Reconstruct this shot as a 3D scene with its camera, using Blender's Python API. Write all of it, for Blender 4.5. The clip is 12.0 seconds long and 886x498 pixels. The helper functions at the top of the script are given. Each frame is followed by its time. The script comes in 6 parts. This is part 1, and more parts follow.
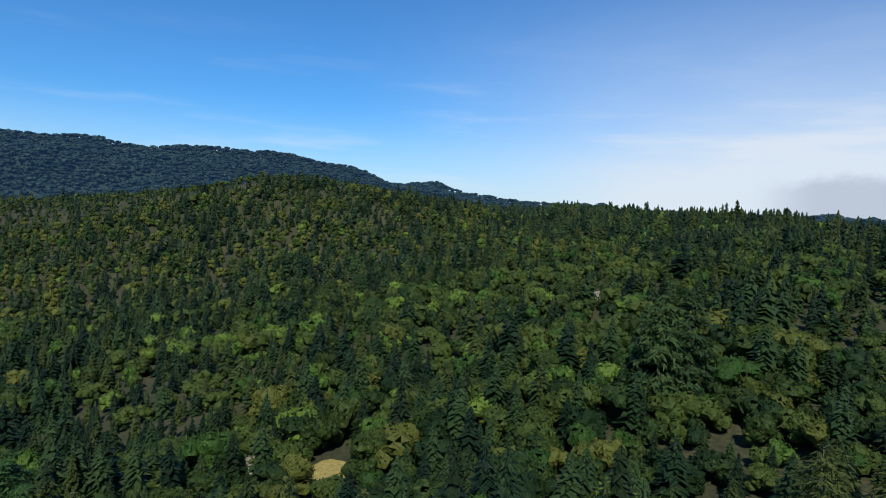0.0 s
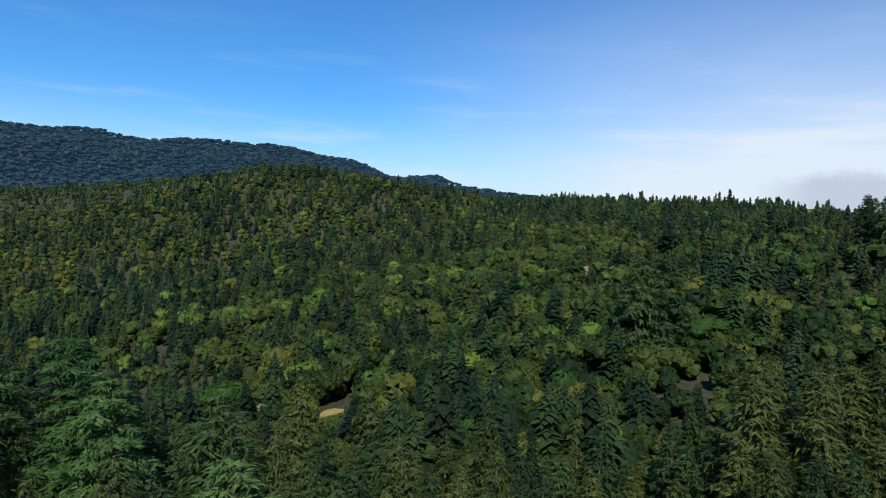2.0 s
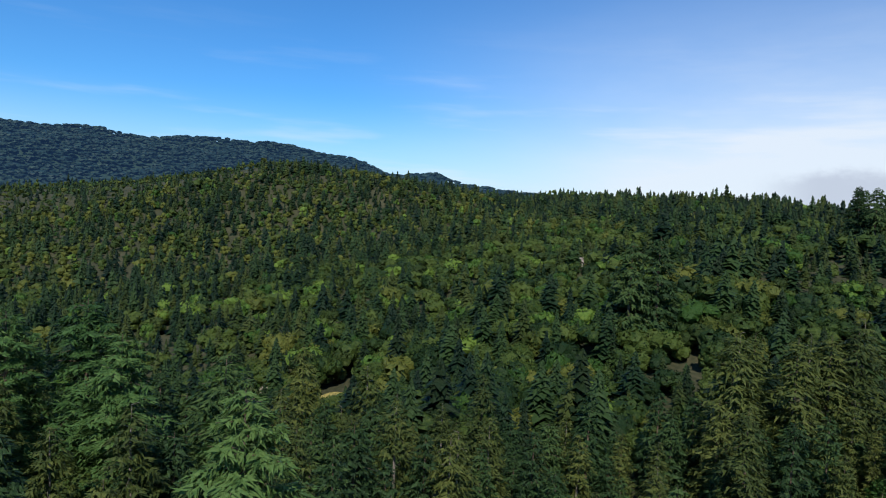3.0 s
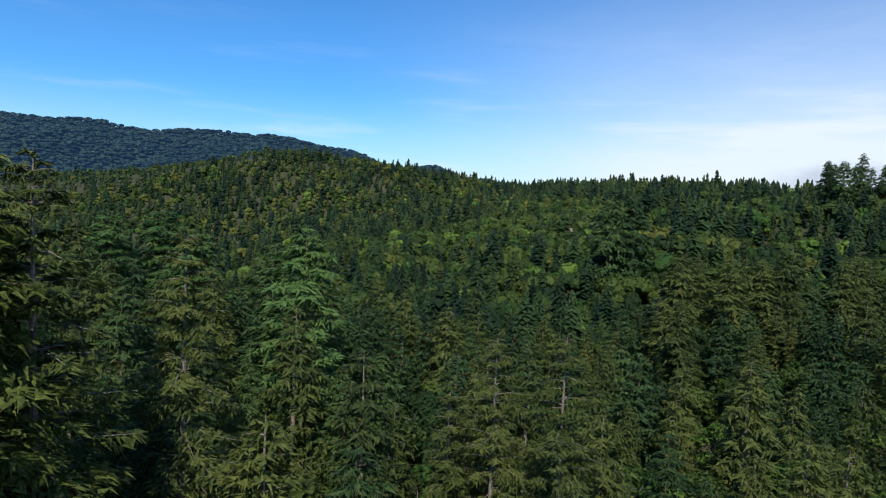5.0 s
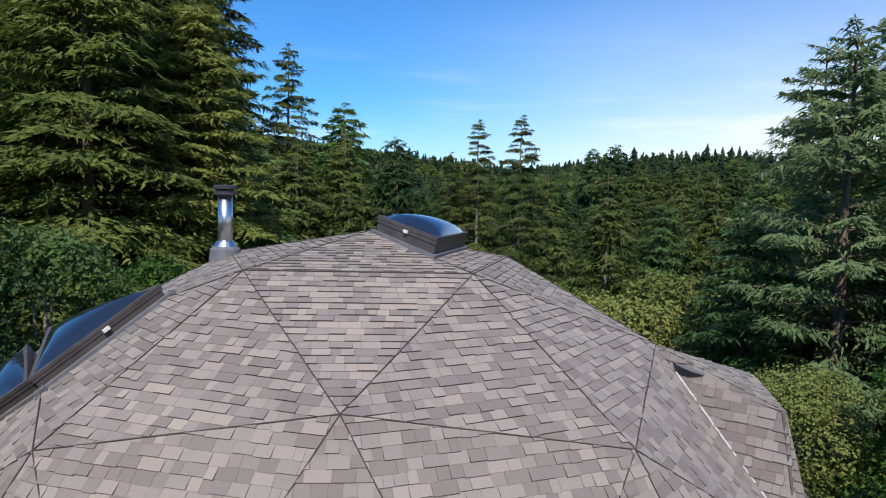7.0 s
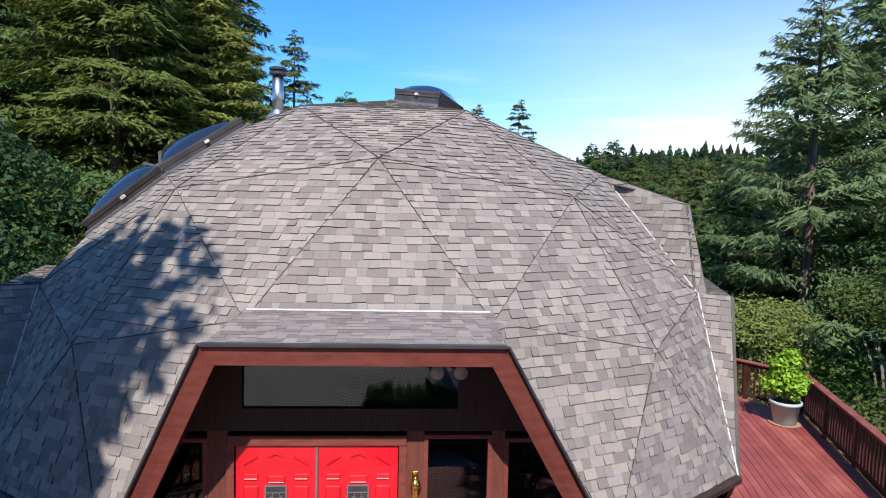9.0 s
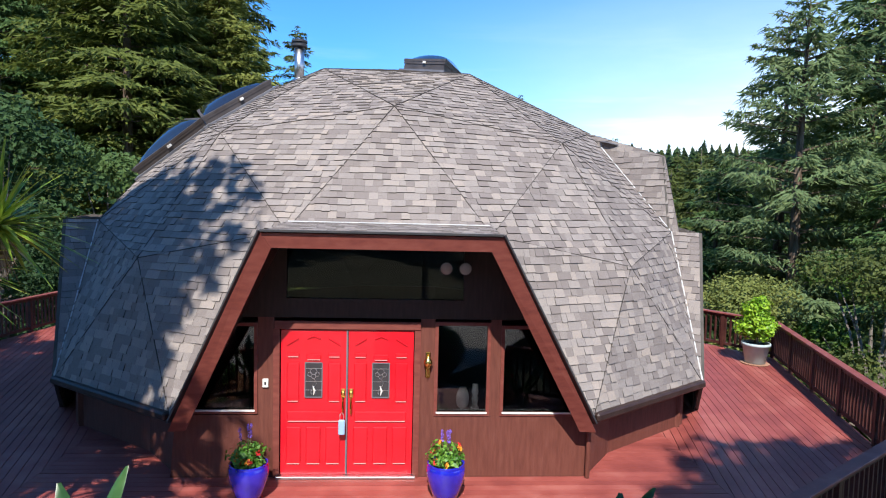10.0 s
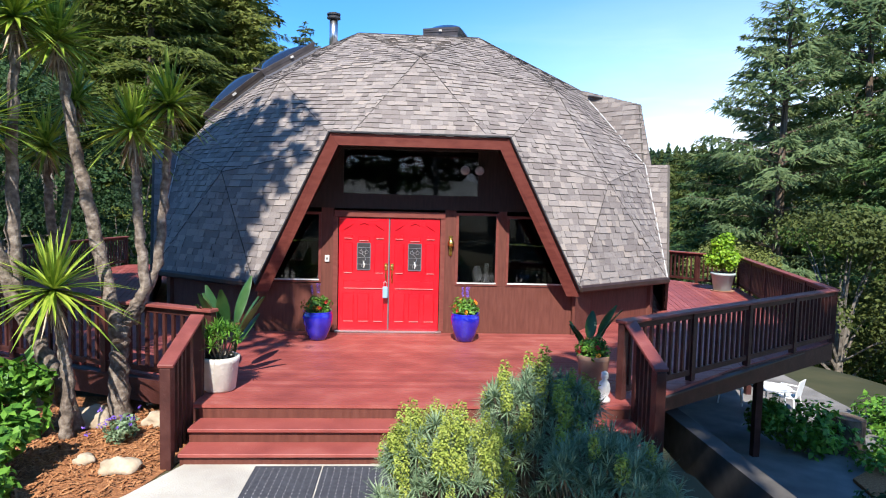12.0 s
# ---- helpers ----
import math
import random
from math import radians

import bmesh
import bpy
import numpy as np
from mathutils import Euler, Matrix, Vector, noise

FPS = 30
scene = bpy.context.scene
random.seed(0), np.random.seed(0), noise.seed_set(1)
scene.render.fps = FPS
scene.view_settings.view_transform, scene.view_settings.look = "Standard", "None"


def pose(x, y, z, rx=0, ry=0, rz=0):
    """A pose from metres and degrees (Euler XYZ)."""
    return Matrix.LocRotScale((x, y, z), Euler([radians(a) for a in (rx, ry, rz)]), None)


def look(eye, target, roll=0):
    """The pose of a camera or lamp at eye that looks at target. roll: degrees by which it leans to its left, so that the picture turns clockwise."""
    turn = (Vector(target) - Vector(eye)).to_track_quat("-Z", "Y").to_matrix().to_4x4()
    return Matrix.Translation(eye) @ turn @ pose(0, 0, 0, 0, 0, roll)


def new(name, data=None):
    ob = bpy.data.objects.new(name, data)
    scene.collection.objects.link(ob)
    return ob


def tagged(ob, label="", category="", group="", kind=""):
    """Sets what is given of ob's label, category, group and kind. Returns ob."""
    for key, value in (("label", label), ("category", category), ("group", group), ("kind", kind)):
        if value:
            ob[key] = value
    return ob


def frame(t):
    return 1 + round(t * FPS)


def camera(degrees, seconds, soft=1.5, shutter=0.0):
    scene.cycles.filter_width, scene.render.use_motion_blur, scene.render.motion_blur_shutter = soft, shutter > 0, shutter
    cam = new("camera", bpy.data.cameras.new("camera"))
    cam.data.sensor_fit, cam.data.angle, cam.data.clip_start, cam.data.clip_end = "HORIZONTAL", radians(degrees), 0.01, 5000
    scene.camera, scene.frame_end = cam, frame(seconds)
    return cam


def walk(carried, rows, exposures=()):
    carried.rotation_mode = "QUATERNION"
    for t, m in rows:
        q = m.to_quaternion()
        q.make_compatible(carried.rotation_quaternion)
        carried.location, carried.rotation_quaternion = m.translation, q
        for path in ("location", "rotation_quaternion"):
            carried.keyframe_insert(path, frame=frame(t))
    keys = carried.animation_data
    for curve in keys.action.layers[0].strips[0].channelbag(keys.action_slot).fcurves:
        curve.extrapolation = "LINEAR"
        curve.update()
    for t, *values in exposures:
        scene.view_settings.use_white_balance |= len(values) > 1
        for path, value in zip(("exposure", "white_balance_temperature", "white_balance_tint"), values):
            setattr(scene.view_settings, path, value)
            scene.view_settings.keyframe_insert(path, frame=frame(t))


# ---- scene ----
# ---------------------------------------------------------------- camera
cam = camera(70.0, 12.0, soft=1.1)
PATH = [
    (0, (1.867, 88.705, 58.964), (1.994, 90.698, 58.857), 2.7),
    (0.5, (1.993, 83.331, 56.150), (2.121, 85.324, 56.041), 2.7),
    (1, (2.335, 78.355, 53.644), (2.463, 80.348, 53.531), 2.7),
    (1.5, (2.567, 73.663, 51.347), (2.696, 75.655, 51.229), 2.8),
    (2, (2.891, 69.022, 48.888), (3.019, 71.014, 48.766), 2.8),
    (2.5, (3.189, 64.658, 46.512), (3.319, 66.650, 46.387), 2.8),
    (4.5, (3.890, 48.436, 37.441), (4.020, 50.427, 37.306), 2.8),
    (4.7, (3.413, 42.445, 35.163), (3.543, 44.436, 35.025), 2.75),
    (5, (2.600, 32.0, 31.1), (2.732, 33.990, 30.957), 2.7),
    (5.5, (1.979, 14.986, 22.308), (2.108, 16.977, 22.158), 2),
    (6, (1.900, 3.742, 13.737), (2.026, 5.733, 13.592), 1.6),
    (6.5, (1.173, -2.425, 8.612), (1.300, -0.434, 8.468), 1.3),
    (7, (1.100, -3.585, 7.454), (1.226, -1.594, 7.311), 1.3),
    (7.2, (1.086, -3.850, 7.120), (1.212, -1.860, 6.980), 1.3),
    (8.8, (0.942, -6.677, 5.031), (1.071, -4.687, 4.887), 1.3),
    (9, (0.919, -7.019, 4.828), (1.045, -5.028, 4.684), 1.3),
    (9.5, (0.829, -7.837, 4.326), (0.955, -5.846, 4.184), 1.4),
    (10, (0.721, -8.639, 3.834), (0.849, -6.648, 3.691), 1.4),
    (10.5, (0.576, -9.401, 3.319), (0.701, -7.410, 3.180), 1.4),
    (11, (0.437, -10.151, 2.866), (0.563, -8.160, 2.726), 1.4),
    (11.5, (0.328, -10.863, 2.561), (0.454, -8.872, 2.421), 1.4),
    (12, (0.251, -11.434, 2.349), (0.376, -9.443, 2.208), 1.4),
]
EXPOSURE = [(0, -0.16), (2.5, -0.04), (5, 0.08), (6, 0.52), (6.5, 0.30), (7, 0.22), (8.8, 0.58), (10.5, 0.84), (12, 0.94)]
walk(cam, [(t, look(eye, target, roll)) for t, eye, target, roll in PATH], EXPOSURE)

# ---------------------------------------------------------------- world and sun
SUN_WAY = Vector((0.10, 0.92, -1.0)).normalized()      # the way the light travels
world = bpy.data.worlds.new("sky")
scene.world = world
world.use_nodes = True
wn, wl = world.node_tree.nodes, world.node_tree.links
wn.clear()


def wnode(kind, **values):
    n = wn.new(kind)
    for key, v in values.items():
        n.inputs[key.replace("_", " ")].default_value = v
    return n


sky = wn.new("ShaderNodeTexSky")
sky.sky_type, sky.sun_disc = "NISHITA", False
sky.sun_elevation = math.asin(-SUN_WAY.z)
sky.sun_rotation = math.atan2(-SUN_WAY.x, -SUN_WAY.y)
sky.altitude, sky.air_density, sky.dust_density, sky.ozone_density = 500, 1.0, 0.6, 2.0
tc = wn.new("ShaderNodeTexCoord")
sep = wn.new("ShaderNodeSeparateXYZ")
wl.new(tc.outputs["Generated"], sep.inputs[0])


def wmath(op, a, b=None, clamp=False):
    n = wn.new("ShaderNodeMath")
    n.operation, n.use_clamp = op, clamp
    for k, v in ((0, a), (1, b)):
        if v is None:
            continue
        if isinstance(v, (int, float)):
            n.inputs[k].default_value = v
        else:
            wl.new(v, n.inputs[k])
    return n.outputs[0]


def wstep(v, lo, hi):
    n = wn.new("ShaderNodeMapRange")
    n.interpolation_type = "SMOOTHSTEP"
    wl.new(v, n.inputs[0])
    n.inputs[1].default_value, n.inputs[2].default_value = lo, hi
    return n.outputs[0]


def wcloud(scale, stretch, detail, rough):
    m = wn.new("ShaderNodeMapping")
    m.inputs["Scale"].default_value = stretch
    wl.new(tc.outputs["Generated"], m.inputs[0])
    n = wn.new("ShaderNodeTexNoise")
    n.inputs["Scale"].default_value, n.inputs["Detail"].default_value, n.inputs["Roughness"].default_value = scale, detail, rough
    wl.new(m.outputs[0], n.inputs["Vector"])
    return n.outputs["Fac"]


azim = wmath("ARCTAN2", sep.outputs["X"], sep.outputs["Y"])          # to the right of +y
elev = sep.outputs["Z"]
# thin high cloud: veil to the right, streaks low down, a grey bank behind the right ridge
veil = wmath("MULTIPLY", wstep(azim, -0.15, 0.75), wstep(elev, 0.42, 0.02))
veil = wmath("MULTIPLY", veil, wmath("ADD", 0.45, wmath("MULTIPLY", wcloud(2.2, (1, 1, 3.2), 5, 0.62), 0.9)))
streak = wstep(wcloud(3.0, (1, 1, 9), 4, 0.55), 0.50, 0.75)
streak = wmath("MULTIPLY", wmath("MULTIPLY", streak, wstep(elev, 0.30, 0.10)), 0.24)
low = wmath("MULTIPLY", wstep(elev, 0.17, 0.0), 0.45)
band = wmath("ADD", elev, wmath("MULTIPLY", wcloud(5.0, (1, 1, 2.4), 4, 0.6), -0.07))
band = wmath("MULTIPLY", wstep(band, 0.06, 0.02), wstep(azim, -0.12, -0.35))
low = wmath("ADD", low, wmath("MULTIPLY", band, 0.38))
cover = wmath("MINIMUM", wmath("ADD", wmath("ADD", veil, streak), low), 0.92)
bank = wmath("ADD", elev, wmath("MULTIPLY", wcloud(9.0, (1, 1, 1.6), 5, 0.6), -0.10))
bank = wmath("MULTIPLY", wmath("MULTIPLY", wstep(bank, 0.025, -0.005), wstep(azim, 0.50, 0.60)), 0.8)
mix1, mix2 = wn.new("ShaderNodeMix"), wn.new("ShaderNodeMix")
tint = wn.new("ShaderNodeMix")
for m in (mix1, mix2, tint):
    m.data_type = "RGBA"
tint.blend_type = "MULTIPLY"
tint.inputs[0].default_value = 1.0
tint.inputs[7].default_value = (0.44, 1.04, 1.60, 1)
wl.new(sky.outputs[0], tint.inputs[6])
wl.new(cover, mix1.inputs[0])
wl.new(tint.outputs[2], mix1.inputs[6])
mix1.inputs[7].default_value = (8.6, 9.4, 10.4, 1)
wl.new(bank, mix2.inputs[0])
wl.new(mix1.outputs[2], mix2.inputs[6])
mix2.inputs[7].default_value = (5.4, 6.1, 7.5, 1)
bg = wn.new("ShaderNodeBackground")
bg.inputs[1].default_value = 0.096
wl.new(mix2.outputs[2], bg.inputs[0])
wo = wn.new("ShaderNodeOutputWorld")
wl.new(bg.outputs[0], wo.inputs[0])

sun = new("sun", bpy.data.lights.new("sun", "SUN"))
sun.data.energy, sun.data.angle, sun.data.color = 5.0, radians(0.53), (1.0, 0.955, 0.88)
sun.matrix_world = look(-SUN_WAY * 200, (0, 0, 0))


# ---------------------------------------------------------------- materials
def material(name, stops, rough=0.7, scale=3.0, detail=6.0, bump=0.0, bump_scale=40.0, metal=0.0, spec=0.3, stretch=(1, 1, 1), big=0.0, big_scale=0.3, island=0.0, ob_random=0.0, transmission=0.0, translucent=0.0, coat=0.0, bump_depth=0.02):
    """A noise between the colours of stops, with a second slower noise, variation piece by piece, and a fine bump."""
    m = bpy.data.materials.new(name)
    m.use_nodes = True
    nt = m.node_tree
    nodes, links = nt.nodes, nt.links
    b = nodes["Principled BSDF"]
    b.inputs["Roughness"].default_value, b.inputs["Metallic"].default_value = rough, metal
    b.inputs["Specular IOR Level"].default_value = spec
    b.inputs["Coat Weight"].default_value = coat
    if transmission:
        b.inputs["Transmission Weight"].default_value = transmission
    coord = nodes.new("ShaderNodeTexCoord")
    mp = nodes.new("ShaderNodeMapping")
    mp.inputs["Scale"].default_value = stretch
    geo = nodes.new("ShaderNodeNewGeometry")
    links.new(geo.outputs["Position"], mp.inputs[0])

    def tex(s, d=detail):
        n = nodes.new("ShaderNodeTexNoise")
        n.inputs["Scale"].default_value, n.inputs["Detail"].default_value = s, d
        links.new(mp.outputs[0], n.inputs["Vector"])
        return n.outputs["Fac"]

    def calc(op, a, c):
        n = nodes.new("ShaderNodeMath")
        n.operation = op
        for k, v in ((0, a), (1, c)):
            if isinstance(v, (int, float)):
                n.inputs[k].default_value = v
            else:
                links.new(v, n.inputs[k])
        return n.outputs[0]

    fac = tex(scale)
    if big:
        fac = calc("ADD", fac, calc("MULTIPLY", calc("SUBTRACT", tex(big_scale, 2.0), 0.5), big))
    if island:
        fac = calc("ADD", fac, calc("MULTIPLY", calc("SUBTRACT", geo.outputs["Random Per Island"], 0.5), island))
    if ob_random:
        info = nodes.new("ShaderNodeObjectInfo")
        fac = calc("ADD", fac, calc("MULTIPLY", calc("SUBTRACT", info.outputs["Random"], 0.5), ob_random))
    ramp = nodes.new("ShaderNodeValToRGB")
    ramp.color_ramp.elements[0].position, ramp.color_ramp.elements[1].position = 0.25, 0.75
    ramp.color_ramp.elements[0].color, ramp.color_ramp.elements[1].color = (*stops[0], 1), (*stops[-1], 1)
    for k, c in enumerate(stops[1:-1]):
        e = ramp.color_ramp.elements.new(0.25 + 0.5 * (k + 1) / (len(stops) - 1))
        e.color = (*c, 1)
    links.new(fac, ramp.inputs[0])
    links.new(ramp.outputs[0], b.inputs["Base Color"])
    if bump:
        bn = nodes.new("ShaderNodeBump")
        bn.inputs["Strength"].default_value, bn.inputs["Distance"].default_value = bump, bump_depth
        links.new(tex(bump_scale, 4.0), bn.inputs["Height"])
        links.new(bn.outputs[0], b.inputs["Normal"])
    if translucent:
        t = nodes.new("ShaderNodeBsdfTranslucent")
        links.new(ramp.outputs[0], t.inputs[0])
        mixs = nodes.new("ShaderNodeMixShader")
        mixs.inputs[0].default_value = translucent
        links.new(b.outputs[0], mixs.inputs[1])
        links.new(t.outputs[0], mixs.inputs[2])
        links.new(mixs.outputs[0], nodes["Material Output"].inputs[0])
    return m


def leaf_material(name, stops, translucent=0.25, own=0.6):
    """Foliage: one tone for each tree (its own random value, or the wood's attribute "tone"), with finer changes leaf by leaf."""
    m = material(name, stops, rough=0.62, scale=1.4, detail=3, spec=0.22, big=0.3, big_scale=0.12, island=0.16, ob_random=own, translucent=translucent, bump=0.9, bump_scale=1.7, bump_depth=0.5)
    nt = m.node_tree
    ramp = next(n for n in nt.nodes if n.bl_idname == "ShaderNodeValToRGB")
    old = ramp.inputs[0].links[0].from_socket
    at = nt.nodes.new("ShaderNodeAttribute")
    at.attribute_name = "tone"
    add = nt.nodes.new("ShaderNodeMath")
    add.operation = "ADD"
    nt.links.new(old, add.inputs[0])
    nt.links.new(at.outputs["Fac"], add.inputs[1])
    nt.links.new(add.outputs[0], ramp.inputs[0])
    return m


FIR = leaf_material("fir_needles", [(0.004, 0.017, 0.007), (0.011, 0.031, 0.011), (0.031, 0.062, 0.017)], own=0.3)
# Brighter copies of FIR and OLIVEFIR; added sunlight is put into the colour.
BRIGHTFIR = leaf_material("bright_fir_needles", [(0.012, 0.031, 0.010), (0.028, 0.061, 0.017), (0.062, 0.102, 0.026)], own=0.3)
BRIGHTOLIVE = leaf_material("bright_olive_needles", [(0.024, 0.041, 0.010), (0.052, 0.073, 0.015), (0.102, 0.118, 0.025)], own=0.3)
OLIVEFIR = leaf_material("olive_needles", [(0.010, 0.024, 0.007), (0.022, 0.041, 0.009), (0.048, 0.067, 0.014)])
DOUGLAS = leaf_material("light_fir_needles", [(0.048, 0.094, 0.028), (0.098, 0.162, 0.044), (0.170, 0.226, 0.062)])
# Brighter, bluer copy of DOUGLAS; silvery sunlight is put into the colour.
SUNLIT_FIR = leaf_material("sunlit_fir_needles", [(0.080, 0.130, 0.054), (0.150, 0.210, 0.086), (0.235, 0.285, 0.122)], translucent=0.4)
REDWOOD = leaf_material("redwood_needles", [(0.074, 0.098, 0.021), (0.145, 0.176, 0.036), (0.225, 0.245, 0.056)], translucent=0.4)
GREENFIR = leaf_material("green_fir_needles", [(0.026, 0.066, 0.016), (0.052, 0.112, 0.027), (0.092, 0.158, 0.040)])
OAK = leaf_material("oak_leaves", [(0.012, 0.031, 0.007), (0.029, 0.056, 0.010), (0.062, 0.092, 0.016)])
BAY = leaf_material("bay_leaves", [(0.012, 0.033, 0.011), (0.030, 0.066, 0.020), (0.068, 0.116, 0.032)])
GREYOAK = leaf_material("grey_oak_leaves", [(0.066, 0.086, 0.022), (0.125, 0.152, 0.036), (0.205, 0.225, 0.060)])
LAUREL = leaf_material("laurel_leaves", [(0.026, 0.066, 0.010), (0.060, 0.122, 0.017), (0.120, 0.188, 0.028)])
MADRONE = leaf_material("madrone_leaves", [(0.026, 0.045, 0.008), (0.058, 0.079, 0.013), (0.108, 0.120, 0.021)])
BLOSSOM = leaf_material("yellow_blossom", [(0.26, 0.23, 0.035), (0.46, 0.40, 0.07), (0.60, 0.52, 0.13)])
BARK = material("bark", [(0.045, 0.030, 0.022), (0.10, 0.07, 0.05), (0.17, 0.13, 0.10)], rough=0.9, scale=6, bump=0.8, bump_scale=9, stretch=(1, 1, 0.15))
BARK_GREY = material("grey_bark", [(0.09, 0.07, 0.055), (0.17, 0.145, 0.12), (0.27, 0.24, 0.21)], rough=0.9, scale=5, bump=0.7, bump_scale=14)
SOIL = material("forest_floor", [(0.022, 0.026, 0.010), (0.040, 0.042, 0.018), (0.070, 0.062, 0.030)], rough=0.95, scale=0.5, bump=0.6, bump_scale=2.0, big=0.5, big_scale=0.02)


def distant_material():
    """The far mountain's woods: a plain distance, air's blue haze added as faint emission."""
    m = leaf_material("hazed_distant_woods", [(0.008, 0.022, 0.014), (0.016, 0.034, 0.020), (0.028, 0.048, 0.027)], translucent=0.0)
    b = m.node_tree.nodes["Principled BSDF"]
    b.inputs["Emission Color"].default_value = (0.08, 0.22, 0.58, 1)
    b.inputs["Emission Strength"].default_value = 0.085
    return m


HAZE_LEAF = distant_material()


# ---------------------------------------------------------------- mesh helpers
def mesh_of(name, verts, faces, mats=(), smooth=False):
    me = bpy.data.meshes.new(name)
    me.from_pydata([tuple(v) for v in verts], [], faces)
    for m in mats:
        me.materials.append(m)
    if smooth:
        me.polygons.foreach_set("use_smooth", [True] * len(me.polygons))
    me.update()
    return me


def part(name, bm, mat, parent=None, label="", smooth=False):
    """Links a bmesh as one mesh object, under parent where there is one."""
    me = bpy.data.meshes.new(name)
    bm.normal_update()
    bm.to_mesh(me)
    bm.free()
    me.materials.append(mat)
    if smooth:
        me.polygons.foreach_set("use_smooth", [True] * len(me.polygons))
    ob = new(name, me)
    if parent is not None:
        ob.parent = parent
    if label:
        ob["label"] = label
    return ob


def thing(name, label, category, where=(0, 0, 0), turn=0.0, group="", kind=""):
    ob = new(name)
    ob.empty_display_size = 0.1
    ob.location = where
    ob.rotation_euler = (0, 0, radians(turn))
    return tagged(ob, label, category, group, kind)


def box(bm, lo, hi, bevel=0.0):
    lo, hi = Vector(lo), Vector(hi)
    r = bmesh.ops.create_cube(bm, size=1.0, matrix=Matrix.LocRotScale((lo + hi) / 2, None, hi - lo))
    if bevel:
        es = list({e for v in r["verts"] for e in v.link_edges})
        bmesh.ops.bevel(bm, geom=es, offset=bevel, segments=1, affect="EDGES")
    return bm


def slab(a, b, width, height, bm=None, bevel=0.0, up=(0, 0, 1)):
    """A bar from a to b with that width (level) and height."""
    bm = bm or bmesh.new()
    a, b = Vector(a), Vector(b)
    y = (b - a).normalized()
    x = y.cross(Vector(up)).normalized()
    z = x.cross(y)
    m = Matrix((x, y, z)).transposed().to_4x4()
    m.translation = (a + b) / 2
    r = bmesh.ops.create_cube(bm, size=1.0, matrix=m @ Matrix.Diagonal((width, (b - a).length, height, 1)))
    if bevel:
        es = list({e for v in r["verts"] for e in v.link_edges})
        bmesh.ops.bevel(bm, geom=es, offset=bevel, segments=1, affect="EDGES")
    return bm


def tube(points, radii, sides=8, bm=None, caps=True):
    bm = bm or bmesh.new()
    pts = [Vector(p) for p in points]
    rings = []
    for k, p in enumerate(pts):
        d = (pts[min(k + 1, len(pts) - 1)] - pts[max(k - 1, 0)]).normalized()
        x = d.orthogonal().normalized() if abs(d.z) < 0.9 else (Vector((1, 0, 0)) - d * d.x).normalized()
        y = d.cross(x)
        rings.append([bm.verts.new(p + (x * math.cos(2 * math.pi * j / sides) + y * math.sin(2 * math.pi * j / sides)) * radii[k]) for j in range(sides)])
    for a, b in zip(rings, rings[1:]):
        for j in range(sides):
            bm.faces.new((a[j], a[(j + 1) % sides], b[(j + 1) % sides], b[j]))
    if caps:
        bm.faces.new(rings[0][::-1])
        bm.faces.new(rings[-1])
    return bm


def lathe(profile, sides=24, bm=None):
    """Turned round z: profile of (radius, height)."""
    bm = bm or bmesh.new()
    rings = [[bm.verts.new((r * math.cos(2 * math.pi * j / sides), r * math.sin(2 * math.pi * j / sides), h)) for j in range(sides)] for r, h in profile]
    for a, b in zip(rings, rings[1:]):
        for j in range(sides):
            bm.faces.new((a[j], a[(j + 1) % sides], b[(j + 1) % sides], b[j]))
    bm.faces.new(rings[0][::-1])
    bm.faces.new(rings[-1])
    return bm


def poly_prism(points, normal, thick, bm=None):
    """A flat plate: the points' outline, thickened against normal."""
    bm = bm or bmesh.new()
    n = Vector(normal).normalized() * thick
    top = [bm.verts.new(Vector(p)) for p in points]
    low = [bm.verts.new(Vector(p) - n) for p in points]
    bm.faces.new(top)
    bm.faces.new(low[::-1])
    for k in range(len(top)):
        j = (k + 1) % len(top)
        bm.faces.new((top[j], top[k], low[k], low[j]))
    bmesh.ops.recalc_face_normals(bm, faces=bm.faces)
    return bm


# ---------------------------------------------------------------- the land
LAND = np.array([
    (0, -12, -0.6), (0, -60, 1.0), (-30, -20, 0.6), (-12, -4, -0.6), (14, -12, -2.6), (40, -20, -5), (14, 3, -3.2), (30, 8, -8), (26, 30, -9),
    (-16, 14, -2.5), (0, 22, -5), (0, 42, -10), (-15, 38, -6), (-22, 66, -6), (12, 78, -13), (36, 105, -16), (-35, 155, -6), (20, 147, -16),
    (105, 215, -10), (0, 380, -20), (-25, 300, -30), (-120, 250, -30), (-250, 660, -42), (-215, 1200, 106), (-510, 950, -12), (-60, 900, 22),
    (285, 1450, 68), (370, 1470, 86), (485, 965, 70), (705, 1231, 46), (450, 620, 36), (127, 392, 12), (290, 580, 38), (300, 425, 36), (286, 830, 55), (-700, 400, -50), (183, 1262, 57), (139, 965, 45), (6, 1025, 67),
], float)
SITE = LAND[:, :2]


def _kernel(d):
    return np.sqrt(d * d + 60.0**2)


_gap = np.linalg.norm(SITE[:, None] - SITE[None], axis=-1)
_rest = 20.0
_weights = np.linalg.solve(_kernel(_gap) + np.eye(len(LAND)) * -0.6, LAND[:, 2] - _rest)
FAR_RIDGE = [(-75, 300), (-31.3, 322), (-24.7, 324), (-15.3, 315), (-8.4, 306), (-3.7, 268), (-0.6, 203), (1.2, 196), (2.7, 205), (4.4, 180), (6.0, 162), (8.6, 143), (12.1, 138), (20, 120), (30, 118), (36, 122), (70, 150)]
FAR_AT = 3400.0


